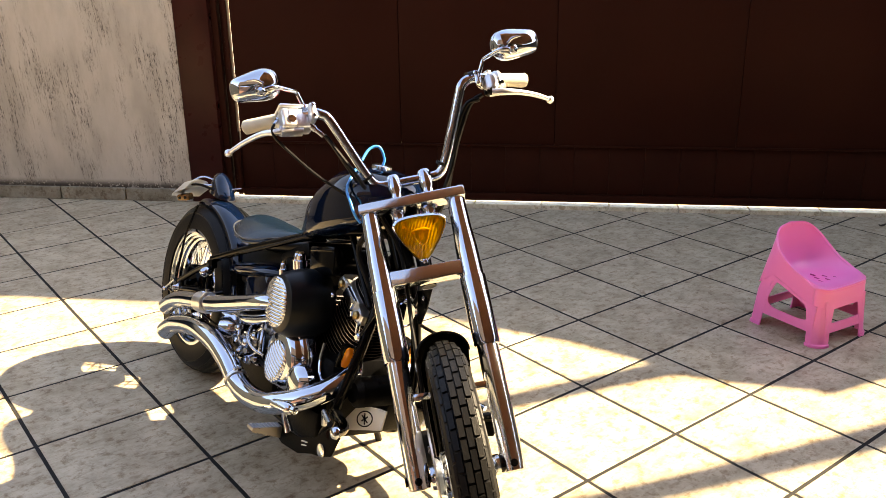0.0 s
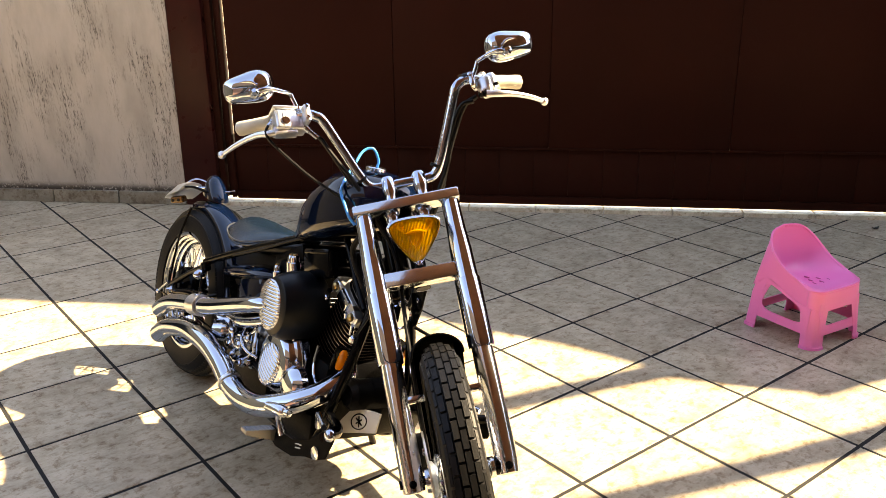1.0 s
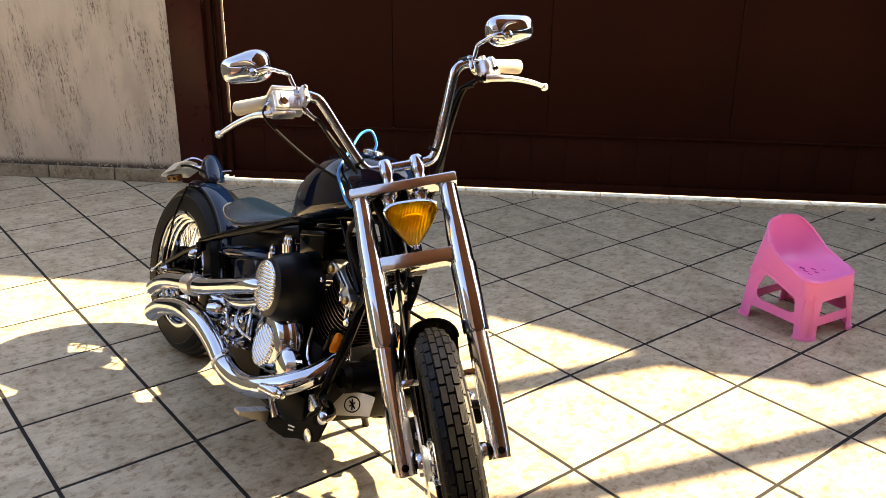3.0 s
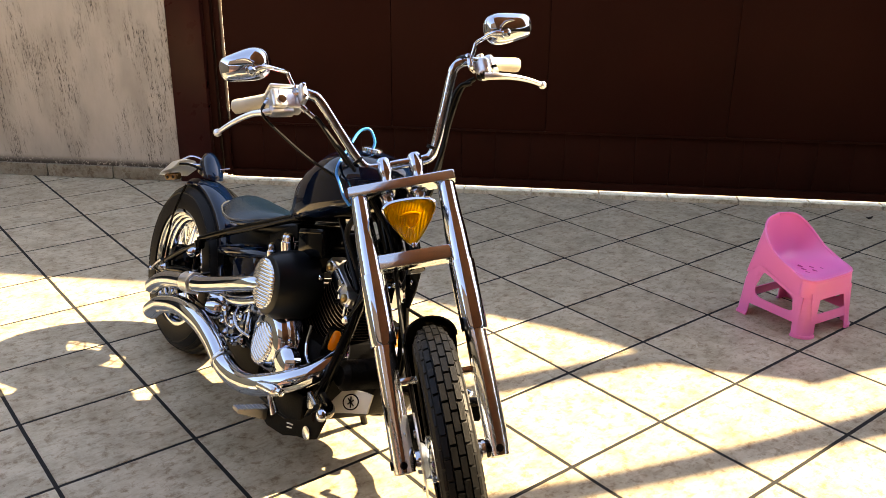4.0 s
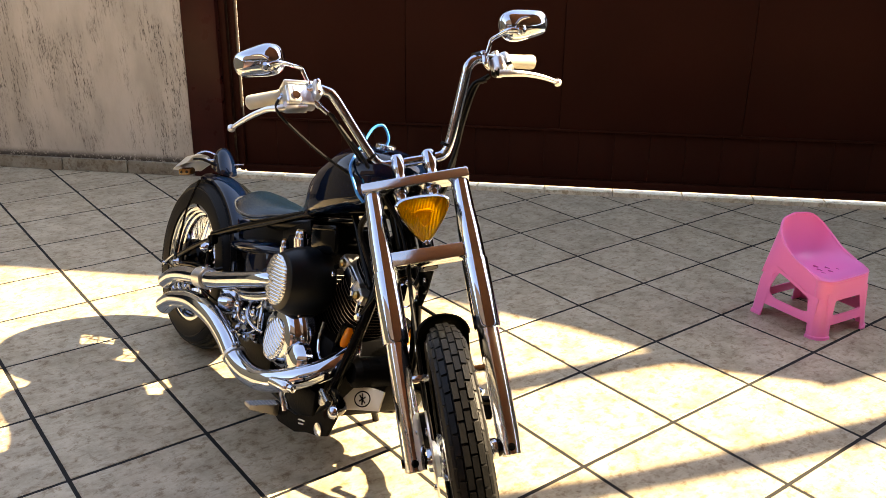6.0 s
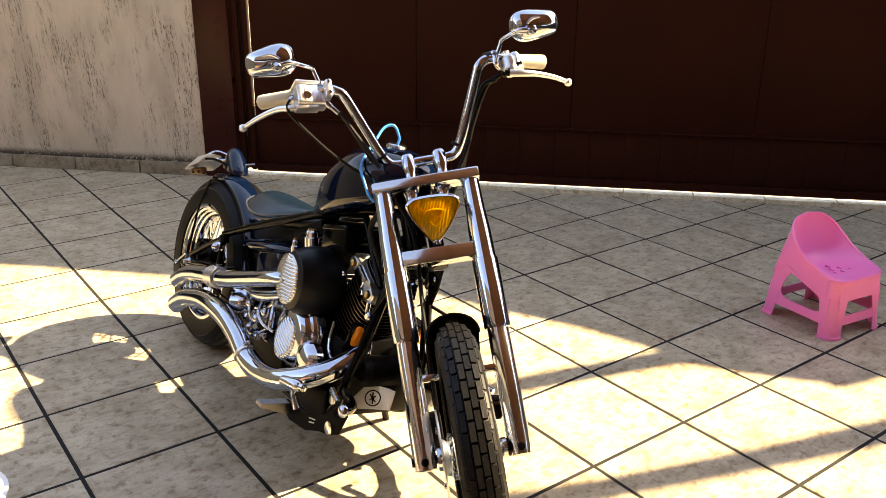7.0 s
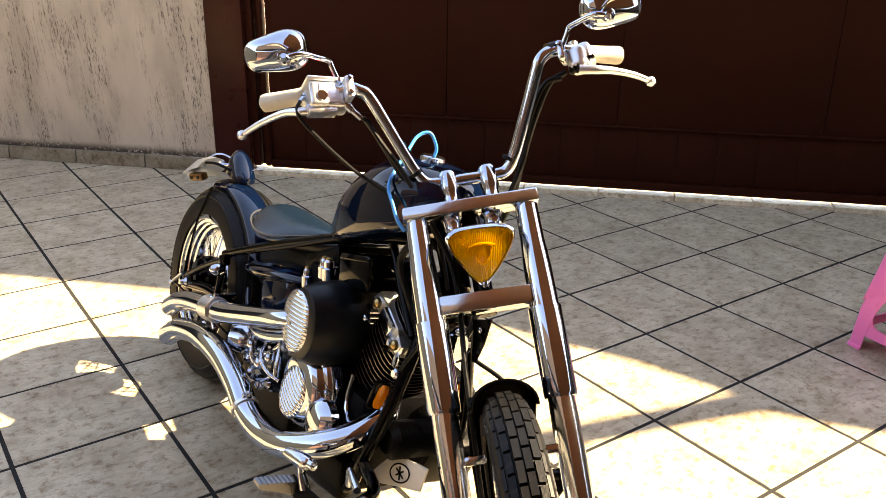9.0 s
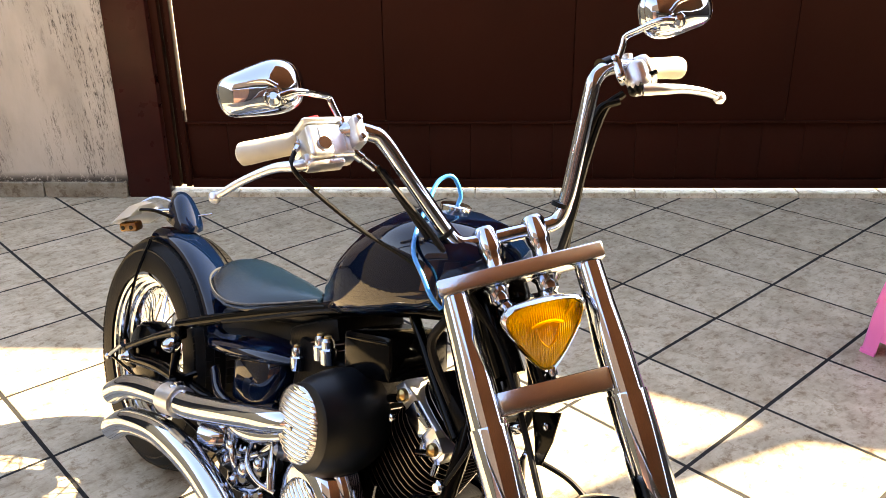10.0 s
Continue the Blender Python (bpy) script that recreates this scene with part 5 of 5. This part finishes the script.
for d in (0.0, 0.012):
    tube_part("clutch_cable", [(0.090, 0.264 - d, 0.255 - d), (0.078, 0.222 - d, 0.235), (0.030, 0.170 - d, 0.155), (-0.012 - d, 0.135, 0.085), (-0.052, 0.078 + d, 0.0), (-0.085, 0.025, -0.07)], 0.0075, CABLE, bike, "black clutch cable", STEER, 8)
tube_part("fuel_hose", [(1.020, 0.003, 1.044), (1.026, 0.000, 1.070), (1.016, -0.020, 1.101), (1.010, -0.050, 1.088), (1.030, -0.085, 1.046), (1.052, -0.120, 1.008), (1.088, -0.152, 0.974), (1.128, -0.157, 0.942), (1.150, -0.150, 0.912), (1.166, -0.136, 0.893)], 0.0042, BLUE, bike, "bright blue fuel hose", None, 10)
tube_part("wiring_loom", [(1.10, -0.03, 0.93), (1.14, -0.085, 0.87), (1.12, -0.095, 0.80), (1.18, -0.07, 0.70), (1.22, -0.06, 0.62)], 0.009, CABLE, bike, "", None, 8)
tube_part("wiring_loom", [(1.18, 0.06, 0.93), (1.24, 0.05, 0.80), (1.28, 0.03, 0.72), (1.25, 0.02, 0.62)], 0.008, CABLE, bike, "", None, 8)
tube_part("frame_cable", [(1.08, -0.075, 0.865), (0.92, -0.095, 0.805), (0.76, -0.105, 0.742), (0.6, -0.118, 0.672), (0.45, -0.135, 0.612)], 0.0055, CABLE, bike, "black cable along the frame rail", None, 8)
tube_part("stray_cable", [(1.27, 0.07, 0.62), (1.36, 0.10, 0.60), (1.44, 0.10, 0.55), (1.48, 0.07, 0.47)], 0.0055, CABLE, bike, "", None, 8)
box_part("neck_gusset", (0.06, 0.05, 0.13), pose(1.20, 0.0, 0.745, 0, -38), BLACK, bike, "", None, 0.01)
for s in (1, -1):
    tube_part("seat_trim", [(x, SEAT_Y + w * s, z - drop + 0.002) for x, z, w, drop in seat_rows], 0.0028, PIPING, bike, "grey seat edge piping", None, 6, 3)

# dark parts that fill the frame under the seat
bm = bmesh.new()
loft(bm, [section(x, z, w, h, 3.0) for x, z, w, h in ((0.325, 0.668, 0.05, 0.012), (0.36, 0.664, 0.088, 0.024), (0.45, 0.662, 0.100, 0.030), (0.56, 0.672, 0.090, 0.030), (0.66, 0.692, 0.055, 0.026), (0.72, 0.715, 0.03, 0.014))])
part("seat_pan", bm, MATT, bike, "black seat pan")
box_part("rear_frame_panel", (0.40, 0.15, 0.13), pose(0.50, 0.02, 0.575, 0, -14), MATT, bike, "black panel inside the rear frame", None, 0.02)
for s in (1, -1):
    turned_part("seat_spring", [(0.012, 0)] + [(0.017 if k % 2 else 0.012, 0.006 * k) for k in range(1, 10)] + [(0.012, 0.06)], pose(0.375, 0.055 * s, 0.615), BLACK, bike, "black seat spring", None, 14)
for k, (x, z) in enumerate(((0.480, 0.472), (0.800, 0.318))):
    box_part("clamp_lug", (0.022, 0.014, 0.016), pose(x, -0.252, z, 0, -15), CHROME, bike, "", None, 0.003)
    turned_part("clamp_screw", [(0.006, 0), (0.006, 0.010), (0.003, 0.012)], pose(x, -0.256, z, 90), CHROME, bike, "", None, 10)

# chrome clutter between the pipes
turned_part("starter_cover", [(0.010, -0.05), (0.036, -0.045)] + [(0.040 if k % 2 else 0.034, -0.040 + 0.008 * k) for k in range(11)] + [(0.026, 0.050), (0.008, 0.056)], pose(0.585, -0.185, 0.385, 20, 70, 15), CHROME, bike, "ribbed chrome starter cover", None, 24)
for pts, r in (([(0.66, -0.20, 0.43), (0.70, -0.215, 0.40), (0.71, -0.205, 0.36), (0.69, -0.19, 0.33)], 0.008),
               ([(0.73, -0.19, 0.44), (0.76, -0.215, 0.41), (0.80, -0.21, 0.385), (0.84, -0.19, 0.375)], 0.0065),
               ([(0.62, -0.17, 0.33), (0.70, -0.205, 0.325), (0.78, -0.205, 0.35), (0.83, -0.195, 0.40)], 0.0055),
               ([(0.80, -0.18, 0.47), (0.83, -0.20, 0.43), (0.845, -0.205, 0.39)], 0.010)):
    tube_part("engine_line", pts, r, CHROME, bike, "", None, 10)
for x, z, r in ((0.685, 0.415, 0.016), (0.745, 0.385, 0.018), (0.80, 0.425, 0.015), (0.715, 0.345, 0.014), (0.775, 0.335, 0.013)):
    turned_part("union_nut", [(r * 0.5, -0.012), (r, -0.010), (r, 0.004), (r * 0.8, 0.008), (r * 0.4, 0.012)], pose(x, -0.212, z, 80, 0, 0), CHROME, bike, "", None, 6)
# black block added to cover the bright floor behind the chrome
box_part("lower_filler", (0.32, 0.10, 0.15), pose(0.70, -0.105, 0.285), ENGINE, bike, "black block added low behind the pipes", None, 0.02)
box_part("case_guard", (0.22, 0.05, 0.10), pose(1.06, -0.14, 0.255, 0, -6), ENGINE, bike, "", None, 0.015)

# ---- child's chair ----
chair = tagged(new("child_chair"), "pink moulded plastic child's chair standing on the tiles", "chair")
chair.matrix_world = pose(0.387, 0.655, 0, 0, 0, -53)    # x towards its front


def curve_at(rows, f):
    pts = smooth_path(rows, 8)
    k = f * (len(pts) - 1)
    i = min(int(k), len(pts) - 2)
    return pts[i].lerp(pts[i + 1], k - i)


CENTRE = [(0.1586, 0, 0.171), (0.1580, 0, 0.220), (0.147, 0, 0.256), (0.06, 0, 0.248), (-0.05, 0, 0.240), (-0.105, 0, 0.260), (-0.132, 0, 0.315), (-0.150, 0, 0.385), (-0.164, 0, 0.446)]
EDGE = [(0.1106, 0.1524, 0.171), (0.1096, 0.1520, 0.220), (0.100, 0.150, 0.268), (0.050, 0.151, 0.284), (-0.02, 0.153, 0.314), (-0.075, 0.150, 0.356), (-0.118, 0.132, 0.400), (-0.150, 0.086, 0.437), (-0.166, 0.0, 0.448)]


def arch(x):
    """Height of the top of the side opening: it rises towards the back."""
    return 0.166 + 0.066 * min(1.0, max(0.0, (0.096 - x) / 0.200))


FLARE = [(x, 0.1482 + 0.0165 * (1 - z / 0.232), z) for x, z in ((0.1145, 0.171), (0.108, 0.172), (0.100, 0.174), (0.05, arch(0.05) + 0.008), (-0.02, arch(-0.02) + 0.008), (-0.095, arch(-0.095) + 0.008), (-0.165, 0.198))] + [(-0.1725, 0.135, 0.198), (-0.1725, 0.0, 0.200)]


def thicken(ob, d):
    mod = ob.modifiers.new("thickness", "SOLIDIFY")
    mod.thickness, mod.offset = d, 0.0
    return ob


bm = bmesh.new()
rows = []
for k in range(41):
    c, e = curve_at(CENTRE, k / 40), curve_at(EDGE, k / 40)
    row = []
    for i in range(-14, 15):
        u = math.sin(math.pi * i / 28)
        w = abs(u)
        lift = w ** 2.6
        past = max(0.0, w * e.y - (e.y - 0.048)) / 0.048
        corner = 1 - math.sqrt(max(0.0, 1 - past * past))
        late = min(1.0, max(0.0, (k - 10) / 6))
        turn_in = corner * (1 - late) + lift * late
        row.append(Vector((c.x + (e.x - c.x) * turn_in, e.y * u, c.z + (e.z - c.z) * lift)))
    rows.append(row)
front_rim = rows[9]
grid_faces(bm, rows, False, False)
thicken(part("seat", bm, PINK, chair, "scooped pink seat and back", None, 60), 0.003)
for s in (1, -1):
    bm = bmesh.new()
    rows = []
    for k in range(41):
        e, f = curve_at(EDGE, k / 40), curve_at(FLARE, k / 40)
        row = []
        for i in range(9):
            v = i / 8
            q = e.lerp(f, v)
            row.append(Vector((q.x, q.y * s, q.z)))
        rows.append(row)
    grid_faces(bm, rows, False, False)
    thicken(part("side_panel", bm, PINK, chair, "", None, 60), 0.003)
    for x0, x1, y0, y1 in ((0.158, 0.176, 0.152, 0.1685), (-0.172, -0.190, 0.152, 0.1685)):
        bm = bmesh.new()
        fx = 1 if x0 > 0 else -1
        rings = []
        for f in (0.03, 0.13, 0.3, 0.5, 0.75, 0.94, 0.95, 1.0):
            inset = 0.008 * max(0.0, 1 - f / 0.26)
            x, y, z = x0 + (x1 - x0) * f - fx * inset, y0 + (y1 - y0) * f - inset, 0.232 * (1 - f)
            lip = 0.005 if f > 0.945 else 0.0
            t = 0.005
            w = (0.088 if fx < 0 else 0.096) - 0.030 * min(1.0, f * 1.35) ** 0.6
            curve = 0.054 if fx > 0 else 0.014
            arc = []
            for i in range(25):
                q = math.pi / 2 * i / 24
                r = curve + lip + 0.0016 * math.sin(6 * q) ** 2 * (fx > 0)
                arc.append((x - fx * curve + fx * r * math.sin(q), y - curve + r * math.cos(q)))
            prof = [(x - fx * w, y + lip)] + arc + [(x + fx * lip, y - w), (x - fx * t, y - w)] + [(x - fx * curve + fx * (curve - t) * math.sin(q), y - curve + (curve - t) * math.cos(q)) for q in (math.pi / 2 * (1 - i / 4) for i in range(5))] + [(x - fx * w, y - t)]
            rings.append([Vector((px, py * s, z)) for px, py in prof])
        grid_faces(bm, rings)
        part("leg", bm, PINK, chair)
    for long_side in (True, False):
        a0, a1 = (-0.160, 0.134) if long_side else (-0.128, 0.128)
        i0, i1 = (-0.112, 0.096) if long_side else (-0.100, 0.100)
        n = 56
        outer, inner = [], []
        for k in range(n):
            q = 2 * math.pi * k / n
            c, sn = math.cos(q), math.sin(q)
            big = max(abs(c), abs(sn))
            ou = 0.5 * (a0 + a1) + 0.5 * (a1 - a0) * c / big
            roof = arch(ou) + 0.0135 if long_side else 0.2035
            outer.append((ou, 0.5 * (0.0605 + roof) + 0.5 * (roof - 0.0605) * sn / big))
            cc, ss = math.copysign(abs(c) ** 0.42, c), math.copysign(abs(sn) ** 0.42, sn)
            iu = 0.5 * (i0 + i1) + 0.5 * (i1 - i0) * cc
            top_in = arch(iu) if long_side else 0.166
            inner.append((iu, 0.5 * (0.100 + top_in) + 0.5 * (top_in - 0.100) * ss))
        bm = bmesh.new()

        def spot(u, z, d):
            f = 1 - z / 0.232
            if long_side:
                return Vector((u, (0.1508 + 0.0165 * f + d) * s, z))
            return Vector(((0.1568 + 0.018 * f + d) if s > 0 else (-0.1708 - 0.018 * f - d), u, z))

        grid_faces(bm, [[spot(u, z, 0.0) for u, z in outer], [spot(u, z, 0.0) for u, z in inner], [spot(u, z, -0.006) for u, z in inner], [spot(u, z, -0.006) for u, z in outer], [spot(u, z, 0.0) for u, z in outer]], True, False)
        bmesh.ops.remove_doubles(bm, verts=bm.verts, dist=0.00001)
        part("side_frame" if long_side else "end_frame", bm, PINK, chair)
edge_rim = [(x, y, z + 0.001) for x, y, z in EDGE[:2:-1]]
tube_part("rim", edge_rim + [tuple(q) for q in front_rim[::-2]] + [(x, -y, z) for x, y, z in edge_rim[::-1]], 0.0056, PINK, chair, "rounded pink rim", None, 8)
# no holes are cut: darker pink pieces give the slots' inner shade
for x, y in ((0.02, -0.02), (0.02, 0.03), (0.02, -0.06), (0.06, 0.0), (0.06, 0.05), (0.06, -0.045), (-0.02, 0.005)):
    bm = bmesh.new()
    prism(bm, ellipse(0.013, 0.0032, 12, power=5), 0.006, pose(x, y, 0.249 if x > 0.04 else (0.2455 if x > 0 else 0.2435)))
    part("slot", bm, SLOT_SHADE, chair, "darker pink piece painted as a shaded drain slot")

# ---- basin at the edge of the view ----
bm = bmesh.new()
turned(bm, [(0.10, 0.0), (0.12, 0.004), (0.15, 0.085), (0.160, 0.090), (0.160, 0.096), (0.147, 0.094), (0.115, 0.010), (0.01, 0.008)], None, 40)
basin = part("plastic_basin", bm, BASIN, None, "", pose(-2.466, -1.232, 0))
tagged(basin, "round white plastic basin on the tiles", "basin")

# ---- dry leaf by the gate ----
bm = bmesh.new()
rows = []
for i in range(9):
    f = i / 8
    half_w = 0.012 * math.sin(math.pi * min(1.0, f * 0.92 + 0.06)) ** 0.8
    rows.append([Vector((-0.025 + 0.05 * f, half_w * u, 0.004 + 0.010 * (2 * f - 1) ** 2 + 0.006 * u * u)) for u in (-1, -0.5, 0, 0.5, 1)])
grid_faces(bm, rows, False, False)
leaf = thicken(part("dry_leaf", bm, DRY_LEAF, None, "", pose(1.21, 2.19, 0.0, 0, 0, 25)), 0.0012)
tagged(leaf, "small curled dark brown dry leaf on the tiles", "leaf")

# ---- floor tiles ----
half_step = TILE_SIZE / math.sqrt(2)


def tile_mesh():
    bm = bmesh.new()
    w = TILE_SIZE - JOINT
    rings = []
    for inset, z in ((0, -0.007), (0, -0.0018), (0.0018, 0.0)):
        h = w / 2 - inset
        rings.append([Vector((x * h, y * h, z)) for x, y in ((-1, -1), (1, -1), (1, 1), (-1, 1))])
    grid_faces(bm, rings, True, False)
    bm.verts.ensure_lookup_table()
    bm.faces.new(bm.verts[-4:])
    me = bpy.data.meshes.new("tile")
    bm.to_mesh(me)
    bm.free()
    me.materials.append(TILE)
    return me


tile_data = tile_mesh()
rng = random.Random(4)
far = []
for a in range(-14, 20):
    for b in range(-18, 14):
        x, y = (b - a) * half_step, (a + b + 1) * half_step
        if y > WALL + 0.2 or y < -7.6 or x < -7.0 or x > 5.9:
            continue
        lift = rng.uniform(-0.0006, 0.0006)
        turn = 45 + rng.uniform(-0.12, 0.12)
        m = pose(x, y, lift, 0, 0, turn)
        if -5.1 < x < 2.3 and y > -1.9:
            ob = new("tile", tile_data)
            ob.parent = floor
            ob.matrix_basis = m
        else:
            far.append(m)
bm = bmesh.new()
for m in far:
    bm.from_mesh(tile_data)
    bm.verts.ensure_lookup_table()
    for v in bm.verts[-12:]:
        v.co = m @ v.co
me = bpy.data.meshes.new("outer_tiles")
bm.to_mesh(me)
bm.free()
me.materials.append(TILE)
outer = new("outer_tiles", me)
outer.parent = floor
tagged(outer, "beige floor tiles towards the house", kind="stuff")
